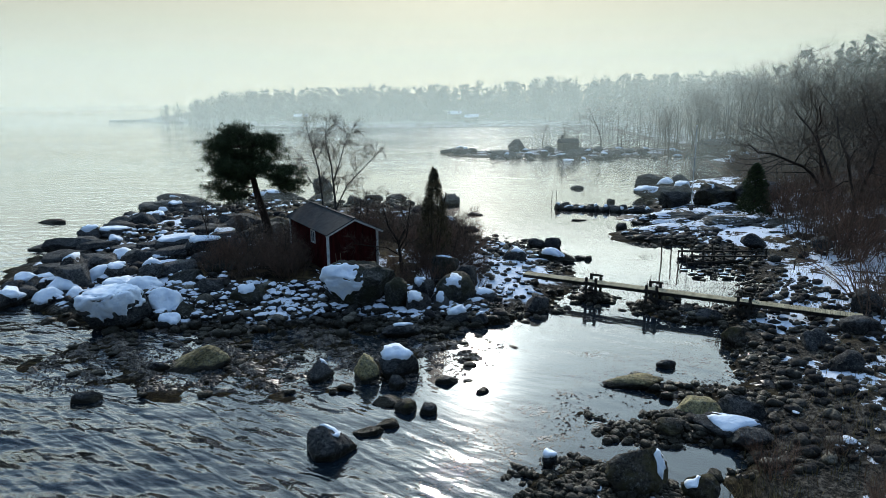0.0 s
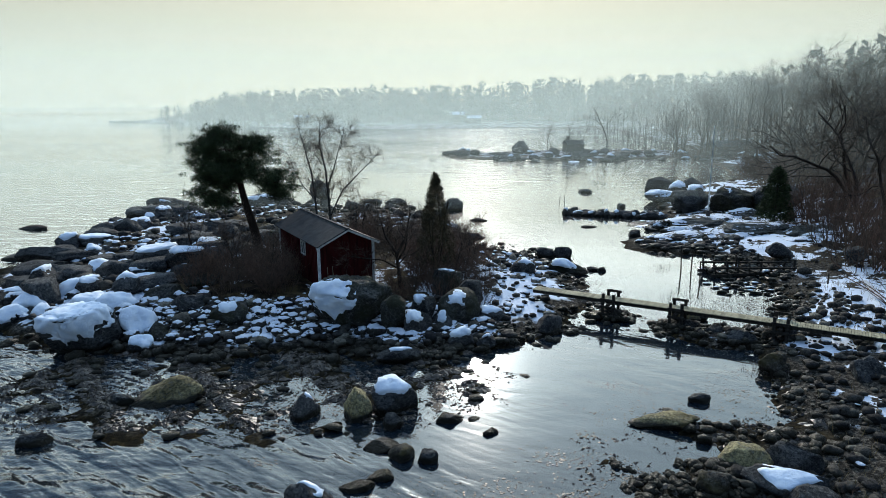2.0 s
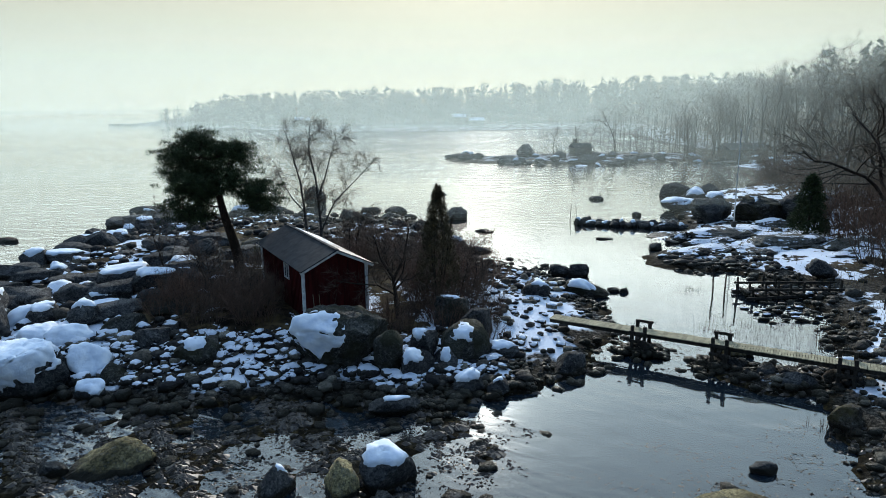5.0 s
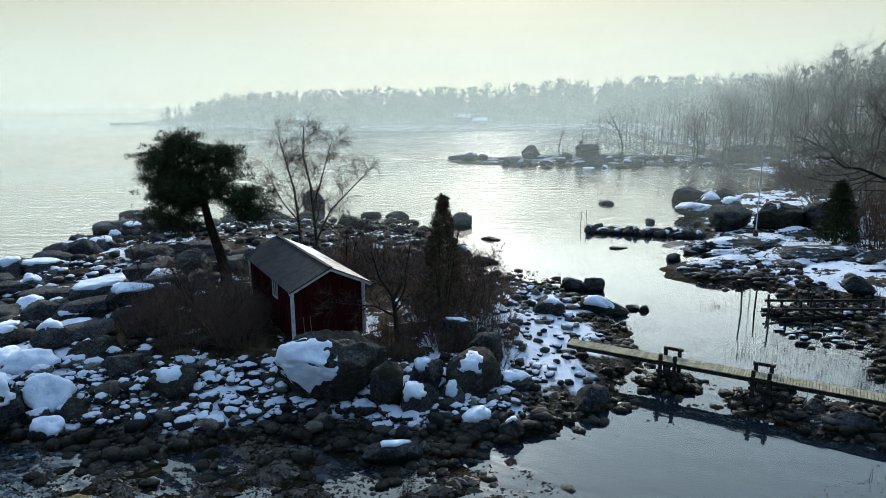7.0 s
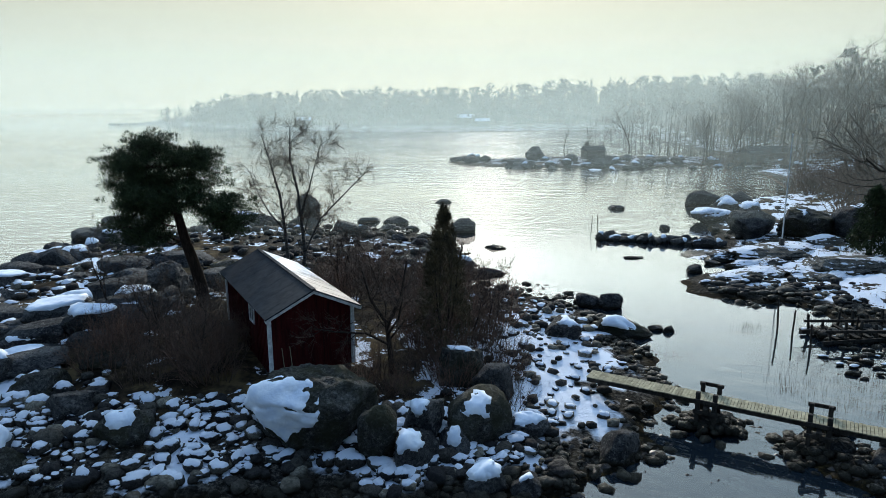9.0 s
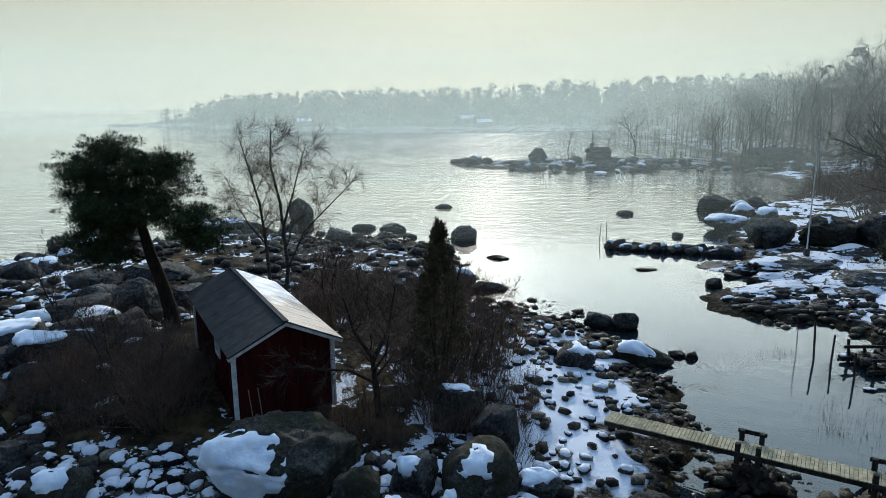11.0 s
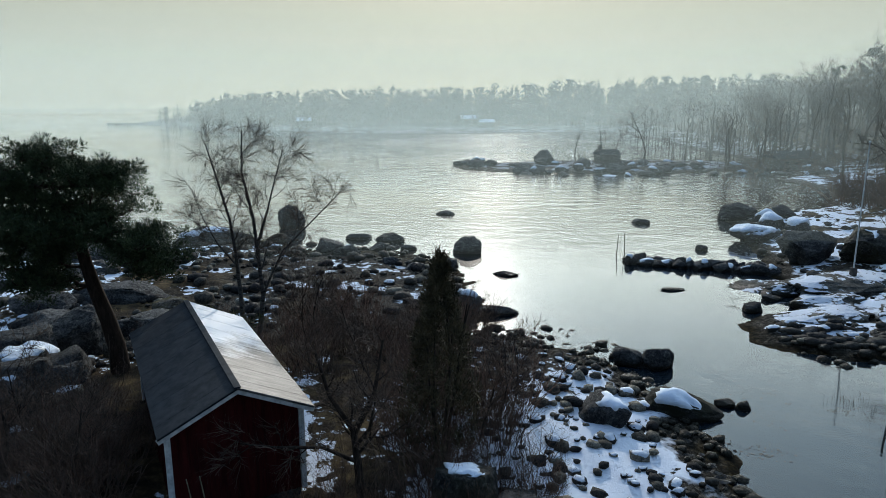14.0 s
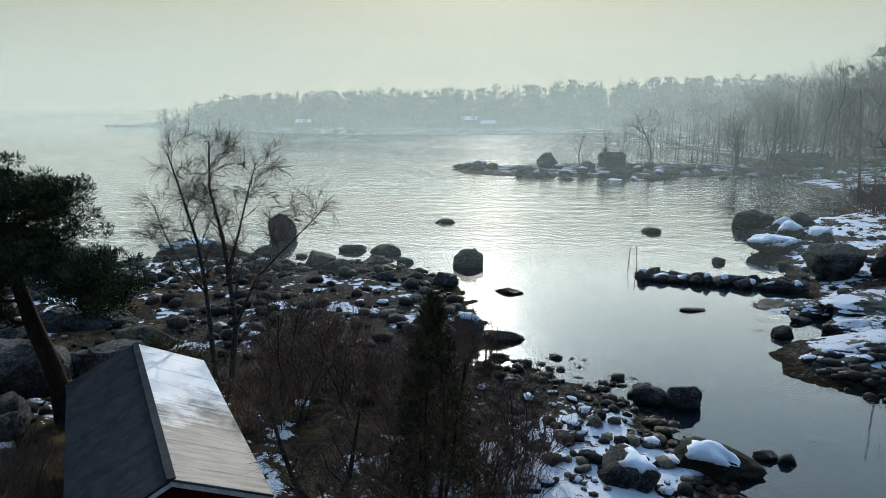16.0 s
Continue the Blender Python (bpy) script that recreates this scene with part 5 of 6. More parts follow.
for k in range(18):
    bush(br.uniform(-4.4, 2.6), br.uniform(34.9, 38.0), br.uniform(0.4, 0.8), k, br.uniform(0, 360))
for k in range(6):
    bush(br.uniform(-15.0, -10.0), br.uniform(44.0, 52.0), br.uniform(0.5, 0.9), k, br.uniform(0, 360))

SAPLINGS = [bare_tree(80 + k, 3.6 + 0.5 * k, 0.045, M_BARK, M_TWIG, 1.0, 1 + k % 2, 6, 0.25) for k in range(3)]
for k, (x_, y_) in enumerate(((0.6, 39.8), (1.5, 41.5), (-1.2, 40.5), (-3.2, 45.0), (-5.5, 47.0), (-1.0, 47.5), (-9.5, 36.0), (-11.5, 37.5))):
    place_tree("sapling", SAPLINGS[k % 3], x_, y_, "slender bare sapling in the thicket", "tree", "saplings in the thicket", 0.8 + 0.06 * (k % 5), 77 * k)

# the mainland wood
TREES = [bare_tree(60 + k, 11 + k, 0.19, M_BARK, M_TWIG, 1.35, 1 + (k == 2), 4, 0.2, 10, 0.19) for k in range(4)]
FAR_TREES = [bare_tree(70 + k, 11 + k, 0.2, M_BARK, M_TWIG, 1.15, 1, 2, 0.1, 9, 0.13) for k in range(4)]


def wood_tree(x, y, k, scale, turn, group="trees of the mainland wood"):
    return place_tree("bare_tree", (FAR_TREES if y > 100 else TREES)[k % 4], x, y, "tall leafless tree of the mainland wood", "tree", group, scale, turn)


tr_ = random.Random(15)
tn = random.Random(16)
for k in range(22):
    y_ = tn.uniform(44, 84)
    wood_tree(24 + 0.31 * (y_ - 28) + tn.uniform(7, 15), y_, k, tn.uniform(0.72, 0.92), tn.uniform(0, 360))
for k in range(40):
    y_ = tr_.uniform(32, 100)
    x_ = 24 + 0.31 * (y_ - 28) + abs(tr_.gauss(0, 9)) + 2
    wood_tree(x_, y_, k, tr_.uniform(0.7, 1.0), tr_.uniform(0, 360))
for k in range(140):
    y_ = tr_.uniform(24, 98)
    x_ = 21.0 + 0.31 * (y_ - 28) + abs(tr_.gauss(0, 6))
    bush(x_, y_, tr_.uniform(1.2, 2.0), k, tr_.uniform(0, 360), "dense leafless thicket at the wood's edge", "thicket of the mainland wood", kinds=THICKET)
for k in range(84):
    x_ = tr_.uniform(44, 125)
    wood_tree(x_, tr_.uniform(132, 175) + 0.2 * (x_ - 44), k, tr_.uniform(0.85, 1.1) * float(np.interp(x_, (44, 60, 72, 90), (0.8, 0.95, 1.35, 1.4))), tr_.uniform(0, 360), "trees of the point across the bay")
for x_, y_, s_ in ((22.5, 146, 0.55), (27.5, 148, 0.5), (31.0, 152, 0.55), (34.5, 145, 0.85), (40, 148, 0.55), (50, 108, 0.95), (54, 104, 1.0), (58, 112, 0.9)):
    wood_tree(x_, y_, int(x_), s_, 40 * x_, "trees of the point across the bay")
for k in range(40):
    x_ = tr_.uniform(40, 110)
    bush(x_, tr_.uniform(128, 140) + 0.1 * (x_ - 40), tr_.uniform(1.3, 2.2), k, tr_.uniform(0, 360), "leafless thicket on the point", "thicket of the point", kinds=THICKET)

# ---- the point across the bay: stones and a low hut ----
for k in range(70):
    x_ = tr_.uniform(1, 62)
    y_ = 133 + 0.02 * (x_ - 20) ** 2 * (x_ < 20) * 1.0 + tr_.uniform(-6, 8) + (10 if x_ < 8 else 0)
    boulder(x_, y_, tr_.uniform(1.5, 4), tr_.uniform(1.2, 3), tr_.uniform(0.5, 1.3), 400 + k, M_ROCK, tr_.uniform(0, 180), 0.5 if k % 3 == 0 else None, thick=0.12, group="stones of the point", sub=3)
boulder(16.6, 145, 4.0, 3.0, 2.7, 460, M_ROCK, 10, z=0.4, label="great dark boulder on the point", group="stones of the point", sink=0.25, facets=5)
boulder(26.5, 133, 5.0, 3.5, 1.7, 461, M_ROCK, 10, z=0.0, group="stones of the point")
cot = empty("cottage", pose(26.5, 139, 1.2, 0, 0, 12), "low brown cottage with chimney and snowy roof", "cottage")
part("wall", one_box(pose(0, 0, 0.7), 3.6, 2.8, 1.6, 0.02), M_CONCRETE, cot)
bm = bmesh.new()
rv = [bm.verts.new(c) for c in ((-2.0, -1.6, 1.45), (2.0, -1.6, 1.45), (2.0, 1.6, 1.45), (-2.0, 1.6, 1.45), (-2.0, 0, 2.3), (2.0, 0, 2.3))]
for q in ((0, 1, 5, 4), (2, 3, 4, 5), (1, 2, 5), (3, 0, 4), (3, 2, 1, 0)):
    bm.faces.new([rv[i] for i in q])
part("roof", bm, M_FELT, cot)
part("chimney", one_box(pose(-1.2, 0.2, 2.4), 0.5, 0.45, 1.3, 0.02), M_CONCRETE, cot)

# ---- far shore: forest, houses, snowy rocks ----
def far_forest(name, seed, count, place, label):
    """Many far trees in one mesh: ragged pines and spruces built of leafy flakes."""
    r = random.Random(seed)
    v, f = [], []
    for _ in range(count):
        x_, y_, h_ = place(r)
        z_ = gz(x_, y_)
        spruce = r.random() < 0.6
        wd_ = h_ * (0.16 if spruce else 0.24)
        for k in range(40):
            t = r.random()
            rad = wd_ * ((1 - t) ** 0.8 if spruce else math.sqrt(max(0.03, 1 - (2 * t - 1) ** 2))) * r.uniform(0.4, 1.0)
            a = r.uniform(0, 2 * math.pi)
            zc = z_ + h_ * ((0.04 + 0.98 * t) if spruce else (0.18 + 0.84 * t))
            c = Vector((x_ + rad * math.cos(a), y_ + rad * math.sin(a), zc))
            s_ = h_ * r.uniform(0.03, 0.07) * (1.15 - 0.75 * t if spruce else 1.0)
            n = len(v)
            for q in range(3):
                v.append(c + Vector((r.gauss(0, s_), r.gauss(0, s_), r.gauss(0, s_ * 0.9))))
            v.append(c + Vector((r.gauss(0, s_), r.gauss(0, s_), r.gauss(s_ * 0.6, s_ * 0.6))))
            f += [(n, n + 1, n + 2), (n, n + 2, n + 3), (n + 1, n + 3, n + 2)]
        n = len(v)
        for q in range(4):
            a = q * math.pi / 2
            v.append(Vector((x_ + 0.3 * math.cos(a), y_ + 0.3 * math.sin(a), z_ - 0.5)))
            v.append(Vector((x_ + 0.15 * math.cos(a), y_ + 0.15 * math.sin(a), z_ + h_ * 0.8)))
        for q in range(4):
            f.append((n + 2 * q, n + 2 * ((q + 1) % 4), n + 2 * ((q + 1) % 4) + 1, n + 2 * q + 1))
    ob = new(name, mesh_from(name, v, f, M_FAR_TREE))
    return tagged(ob, label, "forest", kind="stuff")


def far_place(r):
    x_ = r.uniform(-165, 330)
    back_ = np.interp(x_, (-165, -80, -40, 0, 40, 110, 330), (420, 350, 330, 335, 345, 345, 330))
    if r.random() < 0.22:
        return x_, back_ - r.uniform(2, 20), r.uniform(3, 7)
    y_ = back_ + abs(r.gauss(0, 32)) + 6
    return x_, y_, r.uniform(9, 14.5) * (0.6 + 0.4 * min(1, (x_ + 165) / 25))


def far_house(x, y, w, d, h, turn, label, roof=M_SNOW):
    hs = empty("house", pose(x, y, gz(x, y) - 0.3, 0, 0, turn), label, "house", "houses on the far shore")
    part("wall", one_box(pose(0, 0, h / 2), w, d, h, 0.02), M_CONCRETE, hs)
    bm_ = bmesh.new()
    rv_ = [bm_.verts.new(c) for c in ((-w * 0.55, -d * 0.6, h), (w * 0.55, -d * 0.6, h), (w * 0.55, d * 0.6, h), (-w * 0.55, d * 0.6, h), (-w * 0.55, 0, h * 1.55), (w * 0.55, 0, h * 1.55))]
    for q in ((0, 1, 5, 4), (2, 3, 4, 5), (1, 2, 5), (3, 0, 4), (3, 2, 1, 0)):
        bm_.faces.new([rv_[i] for i in q])
    part("roof", bm_, roof, hs, "snow-covered roof" if roof is M_SNOW else "dark roof")
    for k_ in (-0.28, 0.0, 0.28):
        part("window", one_box(pose(k_ * w, -d / 2 - 0.03, h * 0.55), w * 0.12, 0.06, h * 0.35), M_GLASS, hs)
    return hs


far_house(7.0, 326, 7.5, 5.5, 2.8, 4, "far house with a snow-covered roof among trees")
far_house(14.5, 318, 6.0, 5.0, 2.4, -8, "far cabin with snowy roof near the shore")
far_house(-70, 338, 7.0, 5.0, 2.6, 10, "far house half hidden in the forest")
far_house(60, 143, 8.0, 5.0, 2.2, 8, "low dark cabin among bare trees on the point", M_FELT)
far_forest("far_forest", 3, 1500, far_place, "hazy dark conifer forest along the far shore")
M_BARE_WOOD = plain("bare_wood", (0.022, 0.019, 0.016), (0.055, 0.046, 0.038), 0.3)


def bare_wood(name, seed, count, place, label):
    """A leafless wood seen from afar: stems and a haze of fine upright twigs in one mesh."""
    r = random.Random(seed)
    v, f = [], []
    for _ in range(count):
        x_, y_, h_ = place(r)
        z_ = gz(x_, y_)
        for k in range(95):
            t = r.random() ** 0.7
            rad = h_ * 0.26 * math.sqrt(max(0.05, 1 - (1.7 * t - 0.75) ** 2)) * math.sqrt(r.random())
            a = r.uniform(0, 2 * math.pi)
            c = Vector((x_ + rad * math.cos(a), y_ + rad * math.sin(a), z_ + h_ * (0.05 + 0.85 * t)))
            d = Vector((math.cos(a) * 0.7 + r.gauss(0, 0.5), math.sin(a) * 0.7 + r.gauss(0, 0.6), r.gauss(0.45, 0.45))).normalized() * h_ * r.uniform(0.05, 0.12)
            wv = Vector((r.gauss(0, 1), r.gauss(0, 1), 0)).normalized() * h_ * 0.005
            n = len(v)
            v += [c - wv, c + wv, c + d]
            f.append((n, n + 1, n + 2))
        n = len(v)
        v += [Vector((x_ - h_ * 0.009, y_, z_ - 0.5)), Vector((x_ + h_ * 0.009, y_, z_ - 0.5)), Vector((x_, y_ + h_ * 0.02, z_ - 0.5)), Vector((x_ + r.gauss(0, 0.3), y_, z_ + h_ * 0.8))]
        f += [(n, n + 1, n + 3), (n + 1, n + 2, n + 3), (n + 2, n, n + 3)]
    return tagged(new(name, mesh_from(name, v, f, M_BARE_WOOD)), label, "wood", kind="stuff")


bare_wood("point_wood", 11, 260, lambda r: (r.uniform(44, 150), r.uniform(150, 235), r.uniform(10, 17)), "hazy leafless wood behind the point")
bare_wood("bank_wood", 12, 170, lambda r: (lambda q: (33 + 0.33 * (q - 28) + abs(r.gauss(0, 11)), q, r.uniform(6, 10)))(r.uniform(26, 105)), "dark leafless wood on the mainland bank")
bare_wood("point_scrub", 13, 260, lambda r: (r.uniform(18, 75), r.uniform(137, 150), r.uniform(1.5, 4.0)), "brown scrub among the rocks of the point")
far_forest("mainland_forest", 5, 45, lambda r: (r.uniform(92, 150), r.uniform(125, 215), r.uniform(13, 18)), "dark conifers rising behind the bare wood")
far_forest("headland_pines", 7, 7, lambda r: (r.uniform(-182, -168), r.uniform(430, 445), r.uniform(8, 11)), "small group of pines on the headland")


for k in range(13):
    sl = random.Random(1500 + k)
    boulder(-214 + 4.6 * k + sl.uniform(-2, 2), 446 - 0.25 * k + sl.uniform(-3, 1), sl.uniform(6, 11), sl.uniform(3, 5), sl.uniform(0.7, 1.5), 1500 + k, M_ROCK, sl.uniform(-10, 10), z=-0.2, label="dark rock ledge on the far headland", group="rocks of the headland", sub=3)

# ---- conifer shrub on the east bank ----
cr = random.Random(18)
cclumps = []
for k in range(240):
    t = cr.random()
    rad = 1.6 * (1 - t) ** 0.6 * math.sqrt(cr.random())
    a = cr.uniform(0, 6.28)
    cclumps.append((Vector((rad * math.cos(a), rad * math.sin(a), 0.2 + 4.2 * t)), (0.25, 0.25, 0.3)))
shrub = empty("conifer_shrub", pose(28.0, 57.5, gz(28.0, 57.5)), "dense dark conifer shrub at the wood's edge", "shrub")
cw = Wood(19)
cw.tube([Vector((0, 0, -0.2)), Vector((0.05, 0, 2.0)), Vector((0, 0, 4.2))], [0.1, 0.06, 0.02], 6)
part("trunk", cw.mesh("trunk", M_BARK), None, shrub)
part("crown", needles(20, cclumps, 50, 0.2, 0.025, M_NEEDLE), None, shrub)

# ---- boulders along the island's western edge ----
for k in range(46):
    sl = random.Random(900 + k)
    u = sl.random()
    x_, y_ = -25.5 - 4.5 * u + sl.uniform(-2.2, 2.6), 39 + 37 * u + sl.uniform(-2, 2)
    boulder(x_, y_, sl.uniform(1.3, 3.4), sl.uniform(1.1, 2.4), sl.uniform(0.5, 1.3), 900 + k, M_ROCK, sl.uniform(-30, 30), 0.6 if k % 4 == 0 else None, thick=0.09, z=max(gz(x_, y_), -0.25) - 0.05,
            label="dark rounded boulder on the island's open side" if k % 4 else "boulder on the open side with a snow cap", sub=4)

# ---- smaller things of the shore ----
for k in range(15):
    sl = random.Random(600 + k)
    x_, y_ = sl.uniform(18, 31), sl.uniform(50, 62)
    boulder(x_, y_, sl.uniform(3.0, 5.5), sl.uniform(2.2, 3.8), sl.uniform(0.55, 0.85), 600 + k, M_ROCK_SNOWY, sl.uniform(-30, 30), tilt=sl.uniform(-6, 3), z=gz(x_, y_) - 0.24,
            label="sloping cracked slab of shore bedrock with thin snow", group="bedrock slabs", facets=10, sink=0.42)
for k in range(38):
    sl = random.Random(1640 + k)
    x_ = sl.uniform(-22, -12.8)
    boulder(x_, 35.5 + sl.uniform(0, 18), sl.uniform(1.5, 3.2), sl.uniform(1.3, 2.5), sl.uniform(0.6, 1.3), 1640 + k, M_ROCK, sl.uniform(0, 40), 0.62 if k % 5 == 0 else None, thick=0.10,
            label="blocky granite boulder in the island's rock jumble", group="boulders", facets=22, flat=k % 2 == 0)
for k in range(40):
    sl = random.Random(670 + k)
    boulder(sl.uniform(-26, -16), 33.5 + sl.uniform(0, 6), sl.uniform(0.9, 1.9), sl.uniform(0.8, 1.5), sl.uniform(0.5, 1.0), 670 + k, M_ROCK, sl.uniform(0, 180), 0.12 if k % 2 == 0 else None, thick=0.15,
            label="rounded shore boulder capped with snow" if k % 2 == 0 else "bare shore boulder beside the snowy ones", group="boulders", z=-0.05)
bm = one_box(pose(23.1, 36.4, gz(23.1, 36.4) + 0.35, 8, 0, 69), 4.0, 0.28, 0.06, 0.01)
tagged(part("driftwood_board", bm, M_WHITE), "long pale board lying on the bank", "board")


def blades(name, seed, spots, per, h0, h1, width, mat, label, category, spread_=0.5):
    """Upright thin stalks in one mesh."""
    r = random.Random(seed)
    v, f = [], []
    for cx, cy, rad in spots:
        for _ in range(per):
            x_, y_ = cx + r.gauss(0, rad), cy + r.gauss(0, rad)
            z_ = max(gz(x_, y_), -0.3)
            h_ = r.uniform(h0, h1)
            a, l_ = r.uniform(0, 6.28), h_ * spread_ * r.random()
            sx, sy = math.cos(a + 1.57) * width, math.sin(a + 1.57) * width
            n = len(v)
            v += [(x_ - sx, y_ - sy, z_ - 0.05), (x_ + sx, y_ + sy, z_ - 0.05), (x_ + math.cos(a) * l_, y_ + math.sin(a) * l_, z_ + h_)]
            f.append((n, n + 1, n + 2))
    return tagged(new(name, mesh_from(name, v, f, mat)), label, category, kind="stuff")


blades("reeds", 4, [(14.6, 38.9, 0.9), (15.8, 37.6, 0.9), (13.6, 38.2, 0.7), (15.3, 36.2, 0.9), (14.0, 36.6, 0.7), (14.6, 45.2, 0.4), (17.6, 39.0, 0.9), (16.9, 37.8, 0.9), (13.2, 27.2, 0.4), (16.4, 36.0, 0.9), (15.2, 34.8, 0.9), (18.3, 40.4, 0.7), (12.9, 37.8, 0.3)], 110, 0.22, 0.62, 0.014, M_BARK, "dense dark dead reeds standing in the shallows", "reeds", 0.35)
blades("dry_grass", 6, [(9.0, 14.6, 0.8), (11.4, 16.6, 1.1), (13.9, 18.0, 1.2), (14.8, 20.6, 1.2), (17.5, 24.0, 1.3), (20.5, 31.0, 1.3), (22.5, 38.0, 1.5), (27.5, 58.5, 1.5), (30.0, 62.0, 1.5), (24.0, 45.0, 1.5), (-11.0, 46.0, 1.6), (-14.0, 50.0, 1.8), (-6.5, 49.0, 2.0), (-3.0, 52.0, 2.0)], 260, 0.15, 0.42, 0.014, M_GRASS, "tufts of dead yellow grass", "grass", 0.9)
for k in range(9):
    bush(tr_.uniform(9.5, 14.5), tr_.uniform(13.0, 17.2), tr_.uniform(0.45, 0.7), k, tr_.uniform(0, 360), "low leafless shrub on the near bank", "shrubs on the near bank")
# flecks of weed floating on the calm water
fl = random.Random(31)
fv, ff = [], []
for cx, cy, sx, sy, n_ in ((4.5, 19.5, 2.2, 1.6, 260), (7.5, 24.5, 2.0, 1.6, 160), (1.5, 18.0, 1.6, 1.4, 220), (10.5, 26.0, 1.5, 1.5, 120), (-7.0, 25.2, 4.0, 1.6, 500), (11.0, 46.0, 2.5, 4.0, 120), (13.5, 58.0, 2.5, 2.5, 90), (5.5, 54.0, 1.5, 1.5, 60)):
    hearts = [(fl.gauss(cx, sx), fl.gauss(cy, sy), fl.uniform(0.12, 0.55)) for _ in range(max(6, n_ // 14))]
    for _ in range(int(n_ * 3)):
        hx, hy, hr = fl.choice(hearts)
        x_, y_ = fl.gauss(hx, hr * 1.6), fl.gauss(hy, hr)
        if gz(x_, y_) > -0.02:
            continue
        n, r_ = len(fv), fl.uniform(0.012, 0.05)
        for q in range(5):
            a = q * 1.257 + fl.uniform(-0.4, 0.4)
            fv.append((x_ + r_ * fl.uniform(0.4, 1.3) * math.cos(a), y_ + r_ * fl.uniform(0.4, 1.3) * math.sin(a), 0.004 + fl.uniform(0, 0.012)))
        ff.append((n, n + 1, n + 2, n + 3, n + 4))
tagged(new("floating_weed", mesh_from("floating_weed", fv, ff, plain("wet_weed", (0.012, 0.010, 0.005), (0.05, 0.036, 0.014), 6, rough=0.4, spec=0.3))), "dark flecks of seaweed floating on calm water", "seaweed", kind="stuff")

# brown weed in tufts on the stones and the bed, just breaking the surface
wr = np.random.default_rng(44)
wv_, wf_ = [], []
for n_, x0, x1, y0, y1 in ((15000, -17.5, 3.0, 22.5, 30.0), (3500, 3.0, 13.0, 16.0, 25.0), (2500, 9.0, 17.5, 25.0, 36.5), (1500, 3.0, 9.0, 30.0, 42.0), (900, 2.5, 10.0, 42.0, 56.0)):
    xs_, ys_ = wr.uniform(x0, x1, n_), wr.uniform(y0, y1, n_)
    zs_ = ground_z(xs_, ys_)
    keep_ = (zs_ > -0.14) & (zs_ < 0.26) & (wob(xs_, ys_, 1.5, 4.0) + 0.6 * wob(xs_, ys_, 0.5, 1.0) + wr.normal(0, 0.3, n_) > 0.0)
    for x, y, z in zip(xs_[keep_], ys_[keep_], zs_[keep_]):
        r_, n, a0 = 0.04 + 0.15 * wr.random() ** 2, len(wv_), wr.uniform(0, 6.28)
        z_ = max(z, -0.03)
        for q in range(6):
            rr = r_ * wr.uniform(0.5, 1.4)
            wv_.append((x + rr * math.cos(a0 + q * 1.047) * 1.5, y + rr * math.sin(a0 + q * 1.047), z_ - 0.03))
        wv_.append((x + wr.normal(0, 0.02), y + wr.normal(0, 0.02), z_ + wr.uniform(0.03, 0.08)))
        wf_ += [(n + q, n + (q + 1) % 6, n + 6) for q in range(6)]
tagged(new("seaweed", mesh_from("seaweed", wv_, wf_, plain("bladder_weed", (0.008, 0.006, 0.004), (0.042, 0.026, 0.011), 9, rough=0.38, spec=0.35))), "dark brown seaweed tufts in the shallows", "seaweed", kind="stuff")

# ---- planks of the footbridge ----
plank = finish(one_box(Matrix.Identity(4), 0.094, 0.74, 0.035, 0.004), "plank", M_PLANK)
pr = random.Random(70)
for k in range(int(BLEN / 0.104)):
    ob = part("plank", plank, None, bridge)
    ob.matrix_basis = pose(0.05 + k * 0.104, pr.uniform(-0.015, 0.015), DECK - 0.015 + pr.uniform(-0.004, 0.004), 0, 0, pr.uniform(-0.8, 0.8))

# ---- shore stones ----
STONES = []
for k in range(6):
    bm = rock_bm(800 + k, 2, 0.25, 12)
    me_bare = finish(bm, "stone", M_STONE, True)
    me_snow = me_bare.copy()
    me_snow.materials[0] = M_STONE_SNOW
    STONES.append((me_bare, me_snow))
LOW = []
for k in range(12):
    bm = rock_bm(820 + k, 1 if k < 6 else 2, 0.34, 10)
    bm.verts.ensure_lookup_table()
    LOW.append((np.array([v.co for v in bm.verts]), np.array([[v.index for v in f.verts] for f in bm.faces])))
    bm.free()


def joined(name, items, mat, label, smooth=False):
    """items: (k, x, y, z, sx, sy, sz, turn); one mesh of all of them."""
    vs, fs, n = [], [], 0
    for k, x, y, z, sx, sy, sz, a in items:
        v, f = LOW[k]
        c, s_ = math.cos(a), math.sin(a)
        px_, py_ = v[:, 0] * sx, v[:, 1] * sy
        vs.append(np.stack((px_ * c - py_ * s_ + x, px_ * s_ + py_ * c + y, v[:, 2] * sz + z), -1))
        fs.append(f + n)
        n += len(v)
    if not vs:
        return None
    ob = part(name, mesh_from(name, np.concatenate(vs).tolist(), np.concatenate(fs).tolist(), mat, smooth), None, ground, label)
    return tagged(ob, kind="stuff")


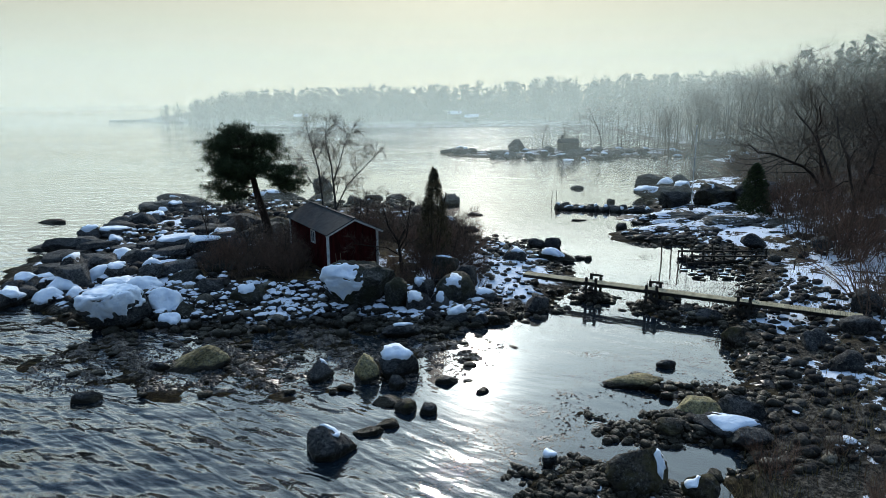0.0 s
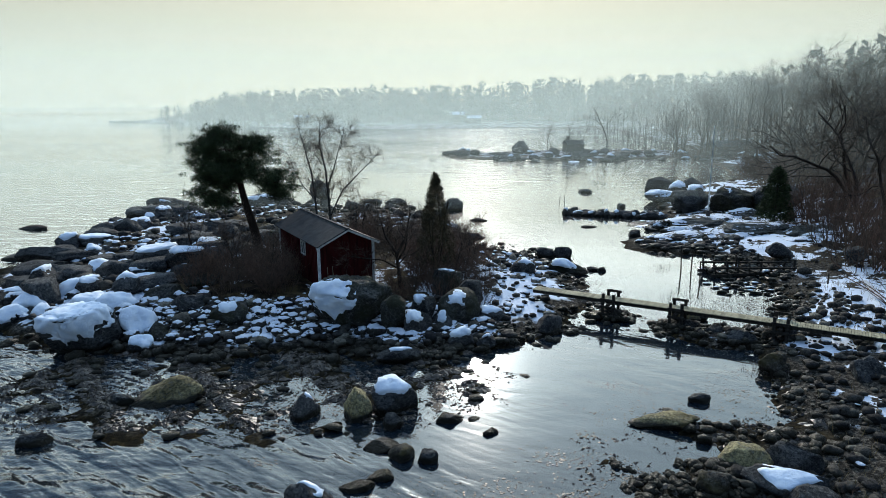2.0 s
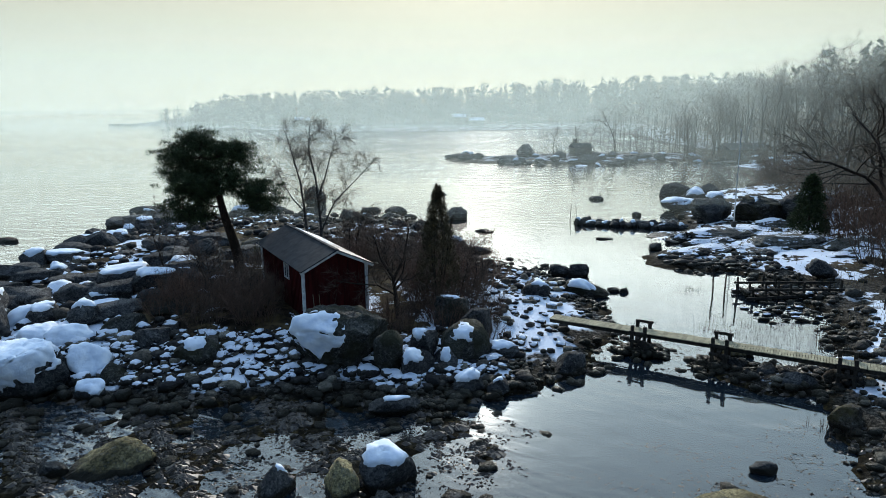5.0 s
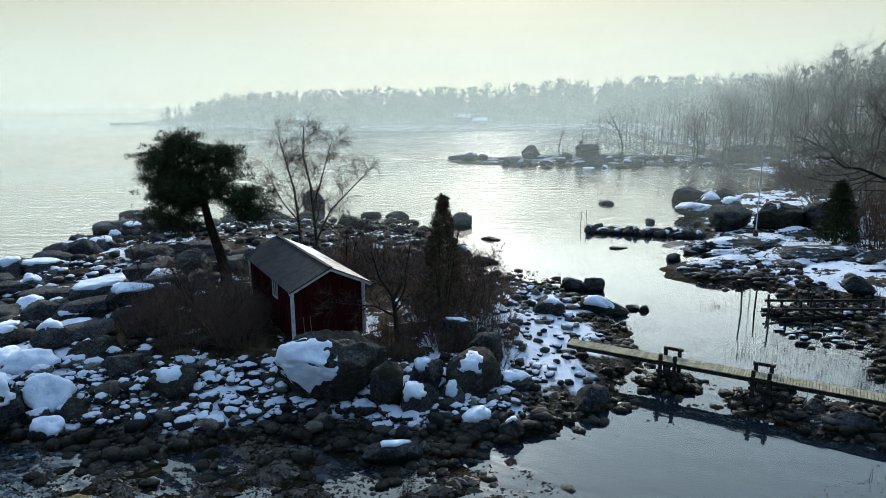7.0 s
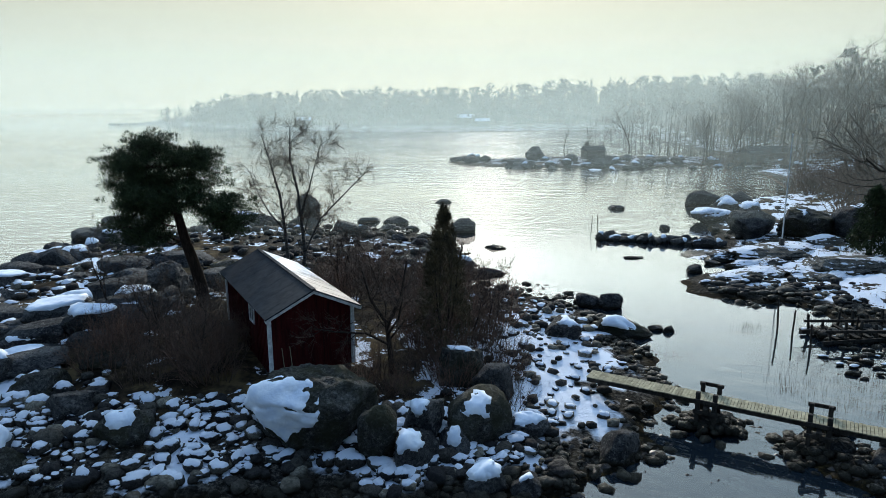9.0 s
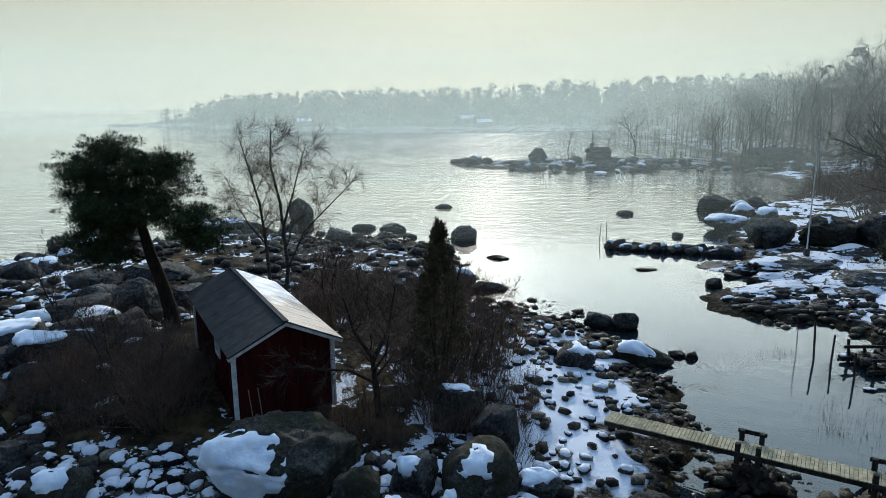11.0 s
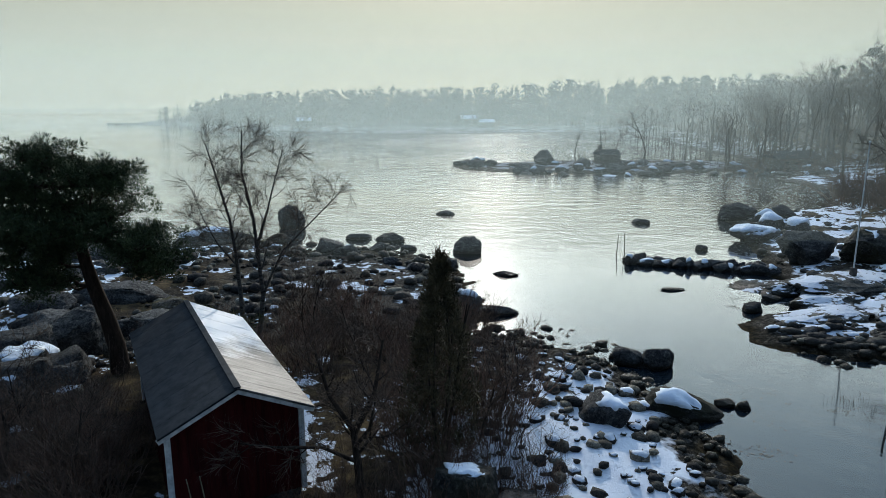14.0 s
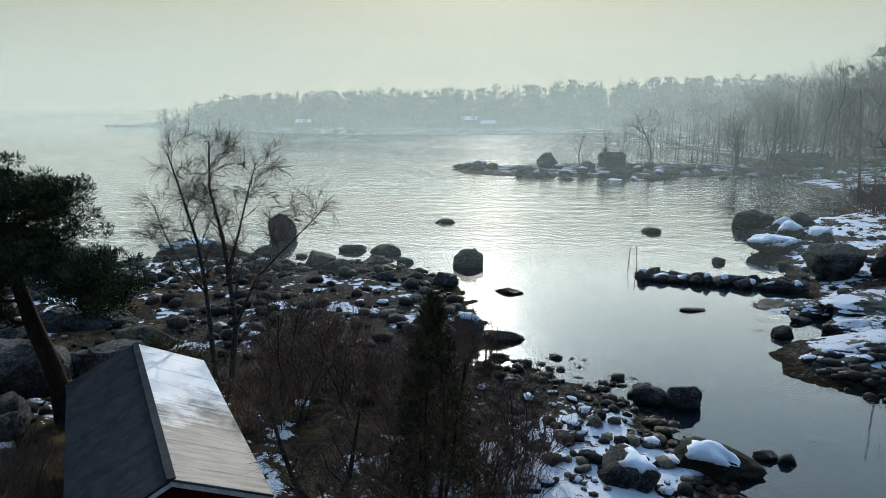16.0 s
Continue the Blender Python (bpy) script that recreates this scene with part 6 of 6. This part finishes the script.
sr = random.Random(90)
parts_left = 290
bare, snowy = [], []
for count, x0, x1, y0, y1, lo, hi, zmin, zmax, snow_share, single in (
        (2500, -19, 3.5, 28.2, 34.6, 0.06, 0.32, 0.0, 1.4, 0.80, True),
        (420, -3.5, 5.0, 28.4, 33.0, 0.06, 0.20, 0.05, 1.0, 0.65, False),
        (330, -19, 3.5, 27.2, 31.5, 0.08, 0.28, -0.2, 0.0, 0.0, False),
        (380, -0.5, 8.6, 30.5, 43.0, 0.09, 0.26, -0.2, 1.2, 0.45, False),
        (600, -2.0, 9.5, 42.0, 54.0, 0.10, 0.30, -0.2, 1.2, 0.3, False),
        (2500, 8.0, 22.0, 16.0, 40.0, 0.05, 0.27, -0.08, 1.3, 0.06, False),
        (260, 16.0, 22.0, 40.0, 53.5, 0.12, 0.32, -0.2, 0.8, 0.35, False),
        (520, 5.2, 9.8, 17.2, 20.6, 0.05, 0.18, -0.06, 0.5, 0.0, False),
        (1500, 1.6, 8.0, 12.5, 17.8, 0.045, 0.17, -0.05, 0.6, 0.02, False),
        (90, -17, 2.0, 22.0, 28.0, 0.08, 0.30, -0.3, 0.1, 0.0, False),
        (620, -27, 0.5, 52.0, 75.0, 0.12, 0.50, -0.2, 1.6, 0.10, False),
        (300, 15, 34, 40.0, 90.0, 0.12, 0.40, -0.2, 2.2, 0.25, False),
        (500, -26, -12, 31.0, 52.0, 0.15, 0.45, -0.2, 1.6, 0.5, False)):
    xs_ = [sr.uniform(x0, x1) for _ in range(count)]
    ys_ = [sr.uniform(y0, y1) for _ in range(count)]
    zs_ = ground_z(np.array(xs_), np.array(ys_))
    for x, y, z in zip(xs_, ys_, zs_):
        r_ = lo + (hi - lo) * sr.random() ** 2
        k, a = sr.randrange(6), sr.uniform(0, 6.28)
        flat = sr.uniform(0.6, 1.0)
        if zmax < 0.2:
            flat *= 0.5
        cap = z > 0.33 and sr.random() < snow_share
        if not zmin < z < zmax or (single and z < 0.30 and sr.random() < 0.6):
            continue
        if single and parts_left and -10 < x < 1.5 and y > 28.6 and r_ > 0.11:
            parts_left -= 1
            ob = part("stone", STONES[k][1 if cap else 0], None, ground)
            ob.matrix_basis = pose(x, y, z + r_ * 0.3, 0, 0, math.degrees(a)) @ Matrix.Diagonal((r_ * 1.25, r_, r_ * flat, 1))
        else:
            (snowy if cap else bare).append((k + (6 if y < 20.7 else 0), x, y, z + r_ * 0.3, r_ * 1.25, r_, r_ * flat, a))
# heaps under the trestles
for at, n_ in ((4.18, 170), (7.5, 170), (12.05, 60)):
    c_ = BA + bdir * at
    for _ in range(n_):
        d_ = abs(sr.gauss(0, 0.7))
        a = sr.uniform(0, 6.28)
        r_ = sr.uniform(0.09, 0.24)
        bare.append((sr.randrange(6), c_.x + d_ * 1.3 * math.cos(a), c_.y + d_ * math.sin(a), max(0.46 - 0.4 * d_, -0.05) + sr.uniform(-0.1, 0.02), r_ * 1.2, r_, r_ * 0.8, a))
# the stone dike that the footbridge's far half stands over
bside = Vector((-bdir.y, bdir.x))
for _ in range(130):
    c_ = BA + bdir * sr.uniform(9.2, 14.5) + bside * sr.gauss(-0.3, 0.42)
    r_ = 0.09 + 0.22 * sr.random() ** 2
    bare.append((sr.randrange(6), c_.x, c_.y, sr.uniform(-0.10, 0.16), r_ * 1.2, r_, r_ * 0.8, sr.uniform(0, 6.28)))
# stone filling of the ruined pier and the wall along the ledge
for _ in range(190):
    r_ = sr.uniform(0.12, 0.34)
    (snowy if sr.random() < 0.25 else bare).append((sr.randrange(6), 17.1 + sr.uniform(0, 6.8), 42.8 + sr.uniform(0, 2.0), sr.uniform(-0.05, 0.30), r_ * 1.3, r_, r_ * 0.7, sr.uniform(0, 6.28)))
for _ in range(230):
    u_ = sr.random()
    r_ = sr.uniform(0.18, 0.48)
    (snowy if sr.random() < 0.12 else bare).append((sr.randrange(6), 15.2 + 6.6 * u_, 52.0 - 1.6 * u_ + sr.gauss(0, 0.7), sr.uniform(-0.1, 0.35), r_ * 1.4, r_, r_ * 0.6, sr.uniform(-0.5, 0.5)))
# low snowy stones among the reeds
for _ in range(44):
    r_ = sr.uniform(0.08, 0.22)
    (snowy if sr.random() < 0.35 else bare).append((sr.randrange(6), sr.gauss(18.0, 1.3), sr.gauss(40.2, 0.9), sr.uniform(0.0, 0.08), r_ * 1.5, r_, r_ * 0.6, sr.uniform(-0.5, 0.5)))
joined("shingle", bare, M_SHINGLE, "grey and brown shore stones", True)
joined("snowy_shingle", snowy, M_SHINGLE_SNOW, "shore stones capped with snow", True)
